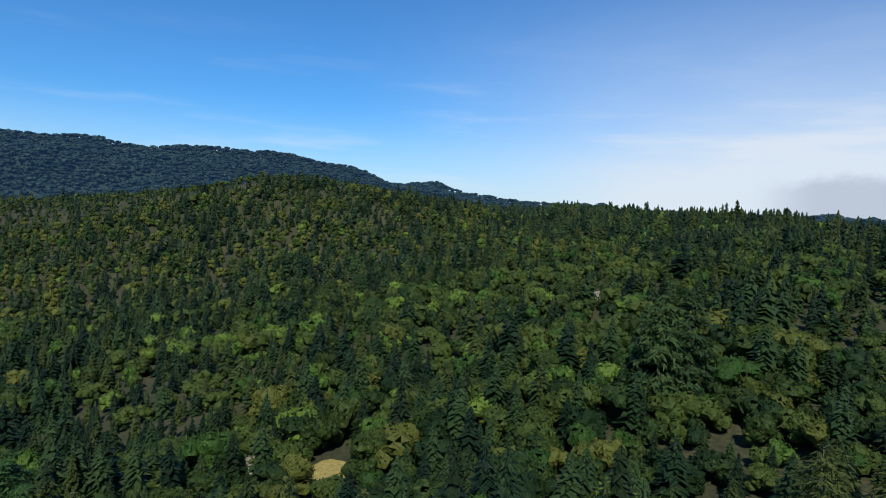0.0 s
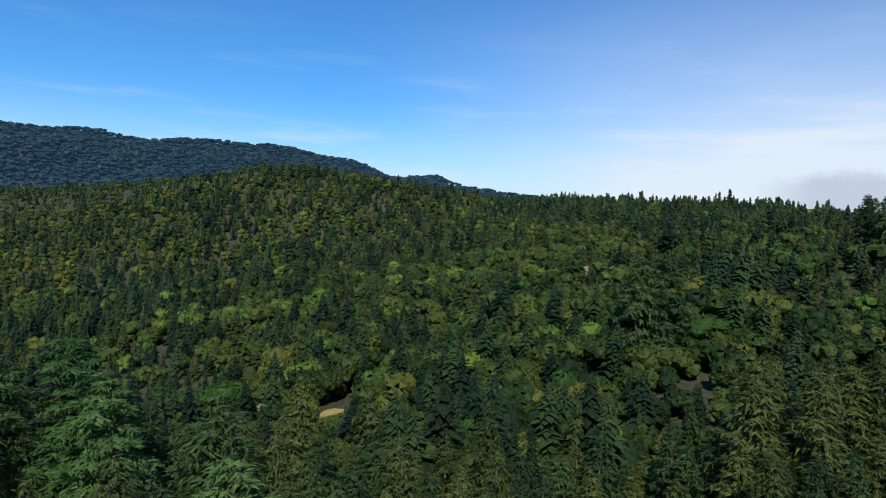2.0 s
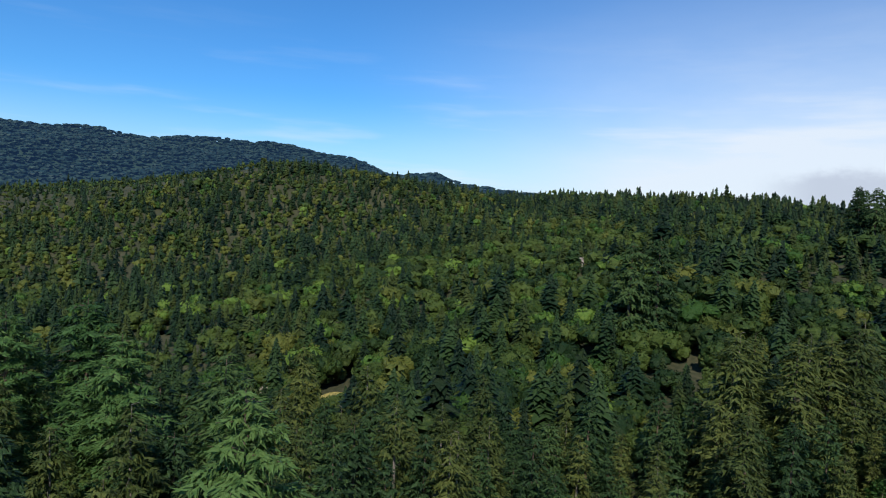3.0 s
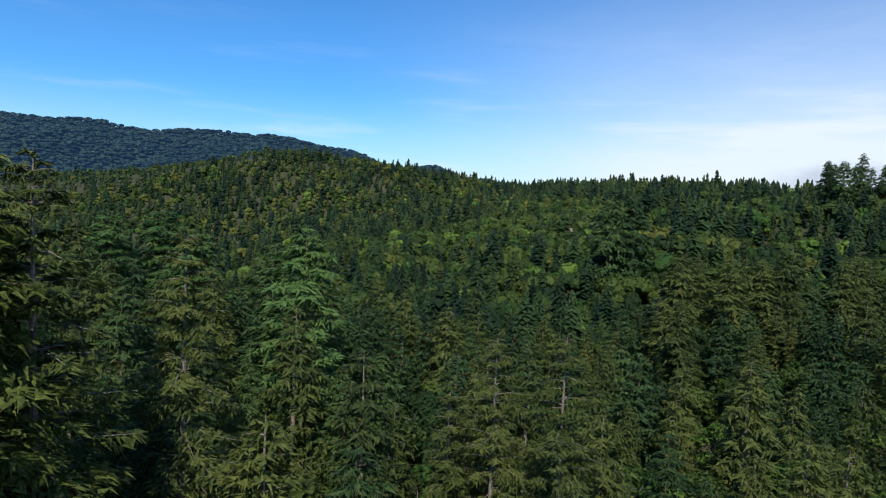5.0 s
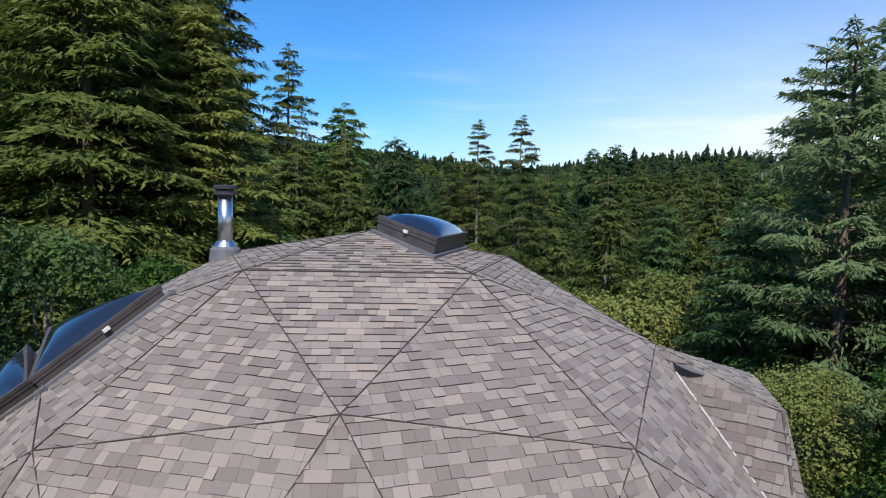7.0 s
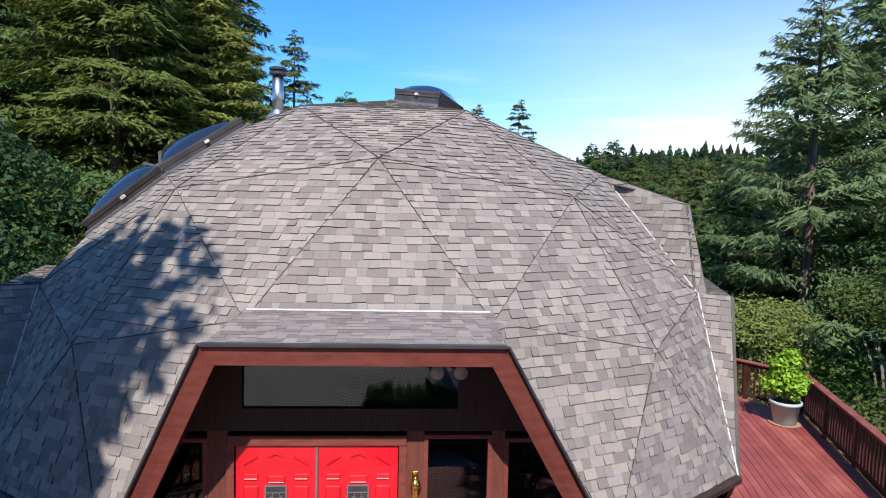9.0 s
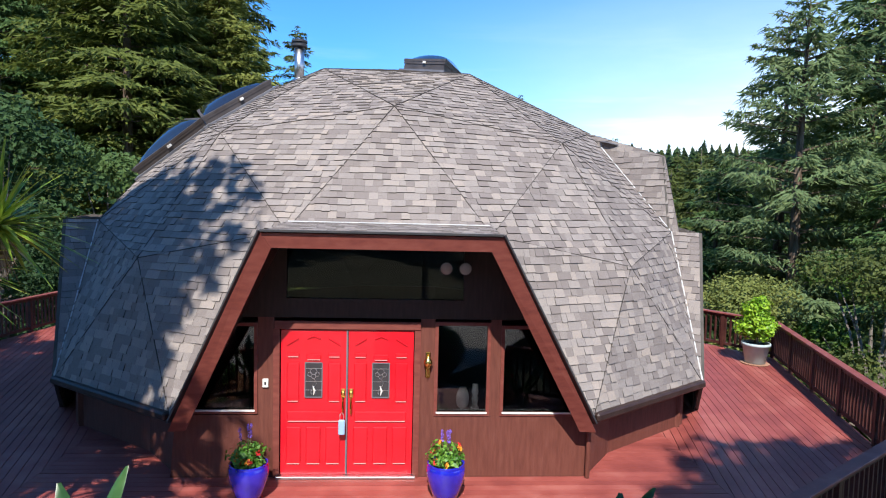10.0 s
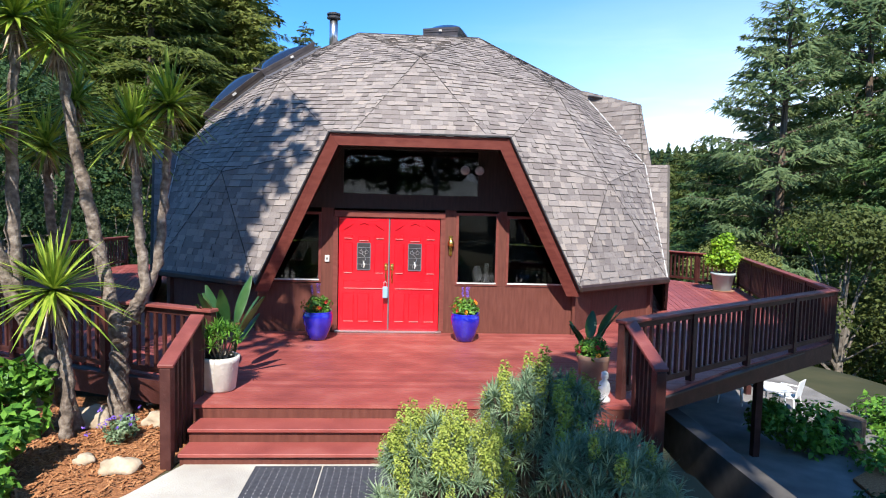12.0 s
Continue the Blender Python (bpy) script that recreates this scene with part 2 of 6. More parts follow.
def height(x, y):
    """The ground's height; x and y are arrays."""
    x, y = np.asarray(x, float), np.asarray(y, float)
    d = np.sqrt((x[..., None] - SITE[:, 0]) ** 2 + (y[..., None] - SITE[:, 1]) ** 2)
    near = _kernel(d) @ _weights + _rest
    r = np.hypot(x, y - 60)
    az = np.degrees(np.arctan2(x, y - 60))
    ridge = np.interp(az, [a for a, _ in FAR_RIDGE], [h for _, h in FAR_RIDGE], left=120, right=120)
    up = np.clip((r - 2150) / (FAR_AT - 2150), 0, 1.3)
    far = -60 + (ridge + 60) * np.where(up < 1, up * (2 - up) ** 0.5 * 0.98 + 0.02 * up, 1 - 0.5 * (up - 1))
    mix = np.clip((r - 1500) / 600, 0, 1)
    mix = mix * mix * (3 - 2 * mix)
    behind = np.clip((-y - 120) / 300, 0, 1)
    near = np.clip(near, -70, 130) * (1 - behind) + 4 * behind
    z = near * (1 - mix) + far * mix
    # the level garden and drive before the house, the terrace under the deck
    flat = np.clip(1 - (np.hypot((x + 1) / 15, (y + 9) / 8.5) - 0.75) / 0.5, 0, 1)
    flat = flat * (x < 4.6) * np.clip((4.6 - x) / 1.2, 0, 1)
    z = z * (1 - flat) + -0.47 * flat
    low = np.clip(1 - (np.hypot((x - 9.5) / 6.5, (y - 3) / 9) - 0.85) / 0.3, 0, 1) * np.clip((x - 3.6) / 1.0, 0, 1)
    z = z * (1 - low) + -2.62 * low
    under = np.clip(1 - (np.hypot(x - 0.5, y - 6.8) - 8.0) / 3.0, 0, 1) * (1 - low)
    return np.where(under > 0, np.minimum(z, z * (1 - under) - 1.0 * under), z)


def height_at(x, y):
    return float(height(np.array([x]), np.array([y]))[0])


def build_ground():
    radii = np.concatenate([np.linspace(0, 40, 54), np.geomspace(41, 4900, 130)])
    n = 288
    ang = np.linspace(0, 2 * np.pi, n, endpoint=False)
    gx, gy = radii[:, None] * np.sin(ang), radii[:, None] * np.cos(ang)
    gz = height(gx, gy)
    rough = np.clip((radii - 40) / 400, 0, 1)[:, None]
    for k in range(gz.shape[0]):
        if radii[k] > 1800:
            for j in range(n):
                gz[k, j] += (noise.noise((gx[k, j] / 260, gy[k, j] / 260, 0)) * 34 + noise.noise((gx[k, j] / 70, gy[k, j] / 70, 5)) * 11) * min(1, (radii[k] - 1800) / 500)
    verts = np.stack([gx, gy, gz], -1).reshape(-1, 3)
    k, j = np.meshgrid(np.arange(len(radii) - 1), np.arange(n), indexing="ij")
    quads = np.stack([k * n + j, (k + 1) * n + j, (k + 1) * n + (j + 1) % n, k * n + (j + 1) % n], -1).reshape(-1, 4)
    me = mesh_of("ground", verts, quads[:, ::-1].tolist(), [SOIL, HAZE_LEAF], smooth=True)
    # far faces take the hazed woods material, blue glow included
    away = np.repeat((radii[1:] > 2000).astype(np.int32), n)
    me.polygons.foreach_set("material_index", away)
    return tagged(new("ground", me), "wooded hills with dark soil under the trees", "ground", kind="structure")


ground = build_ground()


# ---------------------------------------------------------------- trees
rng = np.random.default_rng(7)


def conifer_cards(tiers, points, width, seed, lift=0.06):
    """A conifer of unit height: ragged drooping skirts of boughs, one over the other, as triangles."""
    g = np.random.default_rng(seed)
    tri = []
    for k in range(tiers):
        f = k / tiers
        z = lift + (1 - lift) * f
        reach = width * (1 - f) ** 0.8 * (0.82 + 0.36 * g.random()) + 0.012
        top = np.array([g.normal() * 0.01, g.normal() * 0.01, min(1.04, z + (1 - lift) * 1.15 / tiers + 0.02)])
        turn = g.random() * 6.28
        ring = []
        for j in range(points):
            a = turn + 6.283 * (j + 0.5 * g.random()) / points
            out = j % 2 == 0
            r = reach * ((0.80 + 0.5 * g.random()) if out else (0.40 + 0.35 * g.random()))
            ring.append(np.array([np.cos(a) * r, np.sin(a) * r, z - (0.16 * r if out else -0.10 * r) + g.normal() * 0.35 / tiers]))
        tri += [(top, ring[j], ring[(j + 1) % points]) for j in range(points)]
    return np.array(tri)


def ball(level):
    bm = bmesh.new()
    bmesh.ops.create_icosphere(bm, subdivisions=level, radius=1.0)
    out = np.array([[tuple(v.co) for v in f.verts] for f in bm.faces])
    bm.free()
    return out


def crown_cards(lumps, seed, level, cards=0, size=0.07):
    """A broad-leaved crown of unit height: ragged, broken lumps with loose leaf clumps over them, as triangles."""
    g = np.random.default_rng(seed)
    base = ball(level)
    out = []
    for k in range(lumps):
        t, r = g.random() * 6.28, (0.10 + 0.24 * g.random()) * (k > 0)
        c = np.array([np.cos(t) * r, np.sin(t) * r, 0.66 if k == 0 else 0.30 + 0.40 * g.random()])
        rad = 0.26 if k == 0 else 0.15 + 0.11 * g.random()
        flat = base.reshape(-1, 3)
        keys = {}
        for p in flat:
            keys.setdefault(tuple(p.round(3)), 0.76 + 0.44 * g.random())
        push = np.array([keys[tuple(p.round(3))] for p in flat])[:, None]
        tri = (flat * push * rad * np.array([1, 1, 0.85]) + c).reshape(-1, 3, 3)
        out.append(tri[g.random(len(tri)) > 0.06])
        for j in range(cards):
            v = g.normal(size=3)
            v /= np.linalg.norm(v)
            v[2] = abs(v[2])
            p = c + v * rad * 1.05
            a, b = g.normal(size=3) * size, g.normal(size=3) * size
            out.append(np.array([[p - a, p + a, p + b]]))
    return np.concatenate(out)


def scattered(name, shapes, places, mat, label, category="trees"):
    """One mesh of many far trees: places are rows of x, y, z, height, width, turn."""
    which = rng.integers(len(shapes), size=len(places))
    out, tones = [], []
    for k, s in enumerate(shapes):
        p = places[which == k]
        if not len(p):
            continue
        c, sn = np.cos(p[:, 5]), np.sin(p[:, 5])
        x = (s[None, ..., 0] * c[:, None, None] - s[None, ..., 1] * sn[:, None, None]) * p[:, 4, None, None] + p[:, 0, None, None]
        y = (s[None, ..., 0] * sn[:, None, None] + s[None, ..., 1] * c[:, None, None]) * p[:, 4, None, None] + p[:, 1, None, None]
        z = s[None, ..., 2] * p[:, 3, None, None] + p[:, 2, None, None]
        out.append(np.stack([x, y, z], -1).reshape(-1, 3))
        tones.append(np.repeat(rng.normal(size=len(p)) * 0.27, s.shape[0] * 3))
    v = np.concatenate(out)
    n = len(v) // 3
    me = bpy.data.meshes.new(name)
    me.vertices.add(len(v))
    me.vertices.foreach_set("co", v.ravel().astype(np.float32))
    me.loops.add(len(v))
    me.loops.foreach_set("vertex_index", np.arange(len(v), dtype=np.int32))
    me.polygons.add(n)
    me.polygons.foreach_set("loop_start", np.arange(0, len(v), 3, dtype=np.int32))
    me.materials.append(mat)
    me.update(calc_edges=True)
    me.attributes.new("tone", "FLOAT", "POINT").data.foreach_set("value", np.concatenate(tones).astype(np.float32))
    return tagged(new(name, me), label, category, kind="stuff")


def wood_kind(x, y):
    """Which sort of tree grows at a place: 0 fir, 1 redwood, 2 oak, 3 laurel, 4 madrone."""
    n1 = noise.noise((x / 130, y / 130, 1.7))
    n2 = noise.noise((x / 45, y / 45, 8.1))
    u = rng.random()
    oak = 0.40 + 0.6 * n1 + 0.45 * n2
    # an oak wood covers the spur in the middle of the valley; firs crown the right-hand ridge
    if -60 < x - (y - 300) * 0.18 < 130 and 240 < y < 560:
        oak += 0.30
    if y > 640 and x < 160:
        oak += 0.10
    if x > 230 and y > 700:
        oak -= 0.12
    if u < oak:
        w = rng.random()
        if y > 600 and x < 150:
            return 4 if w < 0.55 else (2 if w < 0.9 else 3)
        return 2 if w < 0.66 else (3 if w < 0.84 else 4)
    return 1 if rng.random() < 0.40 + 0.5 * n2 else 0


def plant_far_woods():
    rows = {}
    for r0, r1, step, lod in ((185, 330, 8.8, 0), (330, 620, 10.2, 1), (620, 1150, 11.8, 2), (1150, 1760, 16.5, 3)):
        r = r0
        while r < r1:
            a0, a1 = math.radians(-39), math.radians(46)
            count = int((a1 - a0) * r / step)
            for k in range(count):
                a = a0 + (a1 - a0) * (k + rng.random()) / count
                rr = r + (rng.random() - 0.5) * step * 1.3
                x, y = rr * math.sin(a) + 2, 30 + rr * math.cos(a)
                if (abs(x + 21) < 9 and abs(y - 297) < 16) or (abs(x - 330) < 26 and abs(y - 470) < 9):
                    continue
                kind = wood_kind(x, y)
                rows.setdefault((lod, kind), []).append((x, y))
            r += step * 0.92
    far = {}
    dims = {0: (12, 27, 1.1), 1: (12, 26, 1.05), 2: (11, 18, 1.0), 3: (11, 18, 0.9), 4: (11, 18, 0.95)}
    names = {0: ("fir_wood", FIR, "dark green firs over the hillside"), 1: ("redwood_wood", OLIVEFIR, "olive green redwoods over the hillside"), 2: ("oak_wood", OAK, "round green oaks over the hillside"),
             3: ("laurel_wood", LAUREL, "bright green laurels among the oaks"), 4: ("madrone_wood", MADRONE, "yellow-green broadleaf trees on the far slope")}
    con = {0: [conifer_cards(26, 12, 0.25, 11 + k) for k in range(5)], 1: [conifer_cards(16, 10, 0.26, 21 + k) for k in range(4)],
           2: [conifer_cards(9, 9, 0.27, 31 + k) for k in range(4)], 3: [conifer_cards(5, 8, 0.28, 41 + k) for k in range(3)]}
    bro = {0: [crown_cards(9, 51 + k, 2, cards=40, size=0.032) for k in range(4)], 1: [crown_cards(10, 61 + k, 1, cards=12, size=0.04) for k in range(3)],
           2: [crown_cards(4, 71 + k, 1, cards=2) for k in range(3)], 3: [crown_cards(2, 81 + k, 1, cards=2) for k in range(3)]}
    for (lod, kind), some in sorted(rows.items()):
        xy = np.array(some)
        z = height(xy[:, 0], xy[:, 1])
        lo, hi, fat = dims[kind]
        h = lo + (hi - lo) * rng.random(len(xy)) ** 1.3
        # stands of taller and lower trees, and a few that tower over the rest
        stand = np.array([noise.noise((p[0] / 75, p[1] / 75, 9)) + 0.6 * noise.noise((p[0] / 28, p[1] / 28, 3)) for p in xy])
        h *= np.clip(0.86 + 0.45 * stand, 0.55, 1.12)
        h *= np.where(rng.random(len(xy)) < 0.05, 1.2, 1.0)
        if lod == 3 and kind < 2:
            h *= 0.85
        w = h * fat * (0.75 + 0.55 * rng.random(len(xy)))
        places = np.column_stack([xy, z - 1.0, h, w, rng.random(len(xy)) * 6.28])
        far.setdefault(kind, []).append((lod, places))
    for kind, some in far.items():
        for lod, places in some:
            name, mat, label = names[kind]
            scattered(name, (con if kind < 2 else bro)[lod], places, mat, label)


plant_far_woods()


def plant_mountain():
    """Woods on the far mountain, too far to tell its trees apart."""
    shapes = [crown_cards(1, 91 + k, 1) for k in range(4)]
    n = 16000
    az = np.radians(-36 + 78 * rng.random(n))
    r = 2150 + 1330 * rng.random(n) ** 0.75
    x, y = r * np.sin(az), 60 + r * np.cos(az)
    z = height(x, y)
    h = 17 + 19 * rng.random(n)
    for k in range(n):
        z[k] += (noise.noise((x[k] / 260, y[k] / 260, 0)) * 34 + noise.noise((x[k] / 70, y[k] / 70, 5)) * 11) * min(1, (r[k] - 1800) / 500)
    scattered("mountain_wood", shapes, np.column_stack([x, y, z - 8, h * 0.85, h * 1.75, rng.random(n) * 6.28]), HAZE_LEAF, "woods on the far mountain, blue haze put into their glow")


plant_mountain()


# ---------------------------------------------------------------- house materials
SHINGLE = material("shingle", [(0.175, 0.150, 0.142), (0.222, 0.190, 0.176), (0.240, 0.218, 0.208), (0.268, 0.228, 0.205), (0.325, 0.272, 0.235)], rough=0.92, scale=150, detail=2, bump=0.4, bump_scale=260, island=0.55, ob_random=0.55, spec=0.15, big=0.2, big_scale=0.5)
BUTT = material("shingle_cut_edge", [(0.050, 0.043, 0.040), (0.090, 0.077, 0.070)], rough=0.95, scale=20)
SEAM = material("dark_seam", [(0.035, 0.03, 0.028), (0.06, 0.05, 0.045)], rough=0.9, scale=8)
UNDERLAY = material("roof_underlay", [(0.06, 0.055, 0.05), (0.10, 0.09, 0.08)], rough=0.95, scale=6)
FLASHING = material("white_flashing", [(0.42, 0.42, 0.43), (0.60, 0.60, 0.60)], rough=0.45, scale=12)
FASCIA = material("red_brown_fascia", [(0.115, 0.028, 0.022), (0.155, 0.040, 0.030), (0.185, 0.055, 0.042)], rough=0.55, scale=5, stretch=(1, 1, 3), bump=0.15, bump_scale=30)
WALL = material("brown_siding", [(0.085, 0.026, 0.018), (0.115, 0.036, 0.025), (0.14, 0.048, 0.034)], rough=0.6, scale=7, stretch=(3, 3, 0.4), bump=0.2, bump_scale=40)
# Dark wood, with the deep shade under the hood put into its colour.
DARK_SHADED_WOOD = material("dark_shaded_wood", [(0.016, 0.010, 0.008), (0.028, 0.016, 0.013), (0.04, 0.022, 0.018)], rough=0.6, scale=7, stretch=(3, 3, 0.4))
DECK = material("deck_paint", [(0.20, 0.045, 0.038), (0.27, 0.064, 0.052), (0.34, 0.105, 0.085)], rough=0.5, scale=2.2, detail=8, bump=0.25, bump_scale=45, ob_random=0.25, island=0.2, big=0.35, big_scale=0.5, spec=0.4)
GUTTER = material("gutter_paint", [(0.020, 0.012, 0.010), (0.032, 0.018, 0.015), (0.05, 0.03, 0.025)], rough=0.45, scale=4, bump=0.2, bump_scale=40)
# Rail paint darkened to stand in for the tree shade on it.
SHADED_RAIL = material("shaded_rail_paint", [(0.034, 0.011, 0.009), (0.054, 0.017, 0.014), (0.085, 0.032, 0.026)], rough=0.5, scale=5, bump=0.2, bump_scale=40)
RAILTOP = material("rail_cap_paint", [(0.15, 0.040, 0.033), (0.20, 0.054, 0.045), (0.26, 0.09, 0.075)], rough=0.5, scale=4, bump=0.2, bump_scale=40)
RED = material("red_door_paint", [(0.47, 0.005, 0.012), (0.55, 0.008, 0.018), (0.60, 0.012, 0.022)], rough=0.32, scale=3, coat=0.3, bump=0.05, bump_scale=60)
EDGE_HIGHLIGHT = material("red_edge_highlight", [(0.72, 0.25, 0.25), (0.80, 0.40, 0.38)], rough=0.3, scale=9)
WHITE = material("white_edge", [(0.55, 0.53, 0.50), (0.72, 0.70, 0.66)], rough=0.5, scale=9)
BRASS = material("brass", [(0.62, 0.40, 0.10), (0.78, 0.55, 0.18)], rough=0.25, metal=1.0, scale=8)
STEEL = material("steel_pipe", [(0.50, 0.50, 0.51), (0.64, 0.64, 0.65)], rough=0.32, metal=1.0, scale=5, stretch=(4, 4, 0.3))
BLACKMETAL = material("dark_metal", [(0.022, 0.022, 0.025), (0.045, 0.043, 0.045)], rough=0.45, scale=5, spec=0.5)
CURB = material("bronze_curb", [(0.050, 0.042, 0.040), (0.085, 0.072, 0.068)], rough=0.5, scale=4)
TINT = material("tinted_acrylic", [(0.010, 0.014, 0.026), (0.016, 0.022, 0.040)], rough=0.06, scale=1.0, spec=0.8, coat=0.5)
LEAD = material("grey_flashing", [(0.10, 0.10, 0.115), (0.16, 0.16, 0.18)], rough=0.5, scale=5)
# Floor and ledge near black: the unlit room's shade is put into the colour.
INSIDE = material("shade_dark_interior", [(0.020, 0.017, 0.015), (0.040, 0.034, 0.030)], rough=0.9, scale=1.5)
BLUE = material("cobalt_glaze", [(0.008, 0.010, 0.26), (0.014, 0.016, 0.38), (0.03, 0.03, 0.46)], rough=0.12, scale=5, coat=0.8, spec=0.6)
PALEBLUE = material("pale_blue_plastic", [(0.22, 0.36, 0.52), (0.30, 0.44, 0.60)], rough=0.4, scale=8)
CONCRETE = material("concrete", [(0.34, 0.31, 0.27), (0.44, 0.41, 0.36), (0.54, 0.50, 0.45)], rough=0.9, scale=1.6, detail=9, bump=0.3, bump_scale=60, big=0.4, big_scale=0.4)
MULCH = material("bark_mulch", [(0.18, 0.070, 0.030), (0.32, 0.135, 0.055), (0.45, 0.22, 0.10)], rough=0.95, scale=26, detail=6, bump=1.0, bump_scale=40, island=0.5)


FROSTED = material("frosted_lens", [(0.30, 0.29, 0.28), (0.40, 0.39, 0.37)], rough=0.35, scale=9)
# Concrete darkened to stand in for the shade under the deck.
SHADED_CONCRETE = material("shaded_concrete", [(0.11, 0.105, 0.10), (0.17, 0.16, 0.15), (0.24, 0.225, 0.21)], rough=0.9, scale=1.6, detail=9, bump=0.3, bump_scale=60, big=0.4, big_scale=0.4)


def glass_material():
    m = bpy.data.materials.new("window_glass")
    m.use_nodes = True
    b = m.node_tree.nodes["Principled BSDF"]
    b.inputs["Base Color"].default_value = (0.30, 0.32, 0.34, 1)
    b.inputs["Roughness"].default_value = 0.02
    b.inputs["Transmission Weight"].default_value = 1.0
    b.inputs["IOR"].default_value = 1.5
    return m


GLASS = glass_material()

# ---------------------------------------------------------------- the dome: a three-frequency geodesic
DOME, RAD = Vector((0.536, 6.763, -0.436)), 7.415
HOUSE = thing("dome_house", "grey-brown shingled geodesic dome house with red double doors", "house")


def dome_at(polar, az, r=RAD):
    p, a = radians(polar), radians(az)
    return DOME + r * Vector((math.sin(p) * math.sin(a), -math.sin(p) * math.cos(a), math.cos(p)))


def dome_faces():
    """Triangles (rings of named vertices) of the dome above its base, without those of the front opening."""
    faces = []
    for k in range(5):
        m = 72 * k                                     # a face's middle; corners lie at m - 36 and m + 36
        apex, l1, r1 = (0, 0), (20.08, m - 36), (20.08, m + 36)
        f, l2, r2 = (37.38, m), (43.35, m - 36), (43.35, m + 36)
        l3, r3 = (63.43, m - 36), (63.43, m + 36)
        el, er = (59.0, m - 13.6), (59.0, m + 13.6)
        bl, br, bm_ = (79.9, m - 24), (79.9, m + 24), (79.19, m)
        faces += [(apex, l1, r1), (l1, f, r1), (l1, l2, f), (r1, f, r2), (l2, el, f), (f, el, er), (f, er, r2), (l2, l3, el), (r2, er, r3)]
        faces += [(l3, bl, el), (r3, er, br)]
        # below each corner, between the openings
        faces += [(r3, br, (79.9, m + 48))]
        if k not in (0, 1, 4):
            faces += [(el, bm_, er), (el, bl, bm_), (er, bm_, br)]
    return faces


def outward(points, away_from=DOME):
    """Orders a flat outline so that its normal points away from the given place."""
    n = (points[1] - points[0]).cross(points[2] - points[0]).normalized()
    mid = sum(points, Vector()) / len(points)
    return (points[::-1], -n) if n.dot(mid - away_from) < 0 else (points, n)


def clip_to(poly, outline):
    """Sutherland-Hodgman: a 2D polygon within a convex outline, counter-clockwise."""
    out = poly
    for k in range(len(outline)):
        (ax, ay), (bx, by) = outline[k], outline[(k + 1) % len(outline)]
        if len(out) < 3:
            return []
        src, out = out, []
        side = [(bx - ax) * (y - ay) - (by - ay) * (x - ax) for x, y in src]
        for j in range(len(src)):
            p, q, sp, sq = src[j], src[(j + 1) % len(src)], side[j], side[(j + 1) % len(src)]
            if sp >= 0:
                out.append(p)
            if (sp >= 0) != (sq >= 0):
                t = sp / (sp - sq)
                out.append((p[0] + (q[0] - p[0]) * t, p[1] + (q[1] - p[1]) * t))
    return out if len(out) >= 3 else []


COURSE = 0.128
shingle_verts, shingle_faces, shingle_slots, near_shingles = [], [], [], []
shingle_rand = random.Random(5)


def lay_shingles(points, normal, near=False, drop=0.004, proud=1.0):
    """Courses of asphalt tabs over a flat convex outline, each tab proud at its lower edge."""
    n = normal
    u = Vector((0, 0, 1)).cross(n)
    u = Vector((1, 0, 0)) if u.length < 0.05 else u.normalized()
    v = n.cross(u)
    o = points[0]
    flat = [((p - o).dot(u), (p - o).dot(v)) for p in points]
    area = sum(flat[k][0] * flat[(k + 1) % len(flat)][1] - flat[(k + 1) % len(flat)][0] * flat[k][1] for k in range(len(flat)))
    if area < 0:
        flat = flat[::-1]
    lo_u, hi_u, lo_v, hi_v = min(p[0] for p in flat), max(p[0] for p in flat), min(p[1] for p in flat), max(p[1] for p in flat)
    # courses keep one level all round the dome
    slope = max(0.2, v.z)
    start = lo_v - (((o.z + lo_v * v.z) / slope) % COURSE)
    row = start
    while row < hi_v:
        x = lo_u - shingle_rand.random() * 0.3
        while x < hi_u:
            w = shingle_rand.choice((0.10, 0.13, 0.15, 0.18, 0.21, 0.25))
            lift = shingle_rand.choice((0.007, 0.009, 0.019, 0.022)) * proud
            jog = shingle_rand.choice((0, 0, 0.012)) + shingle_rand.random() * 0.003
            tab = clip_to([(x, row - jog), (x + w - 0.003, row - jog), (x + w - 0.003, row + COURSE), (x, row + COURSE)], flat)
            if len(tab) >= 3:
                whole = len(tab) == 4 and abs((tab[1][0] - tab[0][0]) - (w - 0.003)) < 1e-4 and abs(tab[2][1] - tab[1][1] - COURSE - jog) < 1e-4
                if near and whole and len(near_shingles) < 298:
                    near_shingles.append((o + u * x + v * row, u.copy(), v.copy(), n.copy(), w, lift))
                else:
                    b = len(shingle_verts)
                    tops = [o + u * p[0] + v * p[1] + n * (lift - (lift - 0.003) * min(1, max(0, (p[1] - row) / COURSE))) for p in tab]
                    lows = [o + u * p[0] + v * p[1] - n * drop for p in tab]
                    shingle_verts.extend(tops)
                    shingle_verts.extend(lows)
                    c = len(tab)
                    shingle_faces.append(tuple(range(b, b + c)))
                    shingle_slots.append(0)
                    for k in range(c):
                        j = (k + 1) % c
                        shingle_faces.append((b + j, b + k, b + c + k, b + c + j))
                        shingle_slots.append(1)
            x += w
        row += COURSE


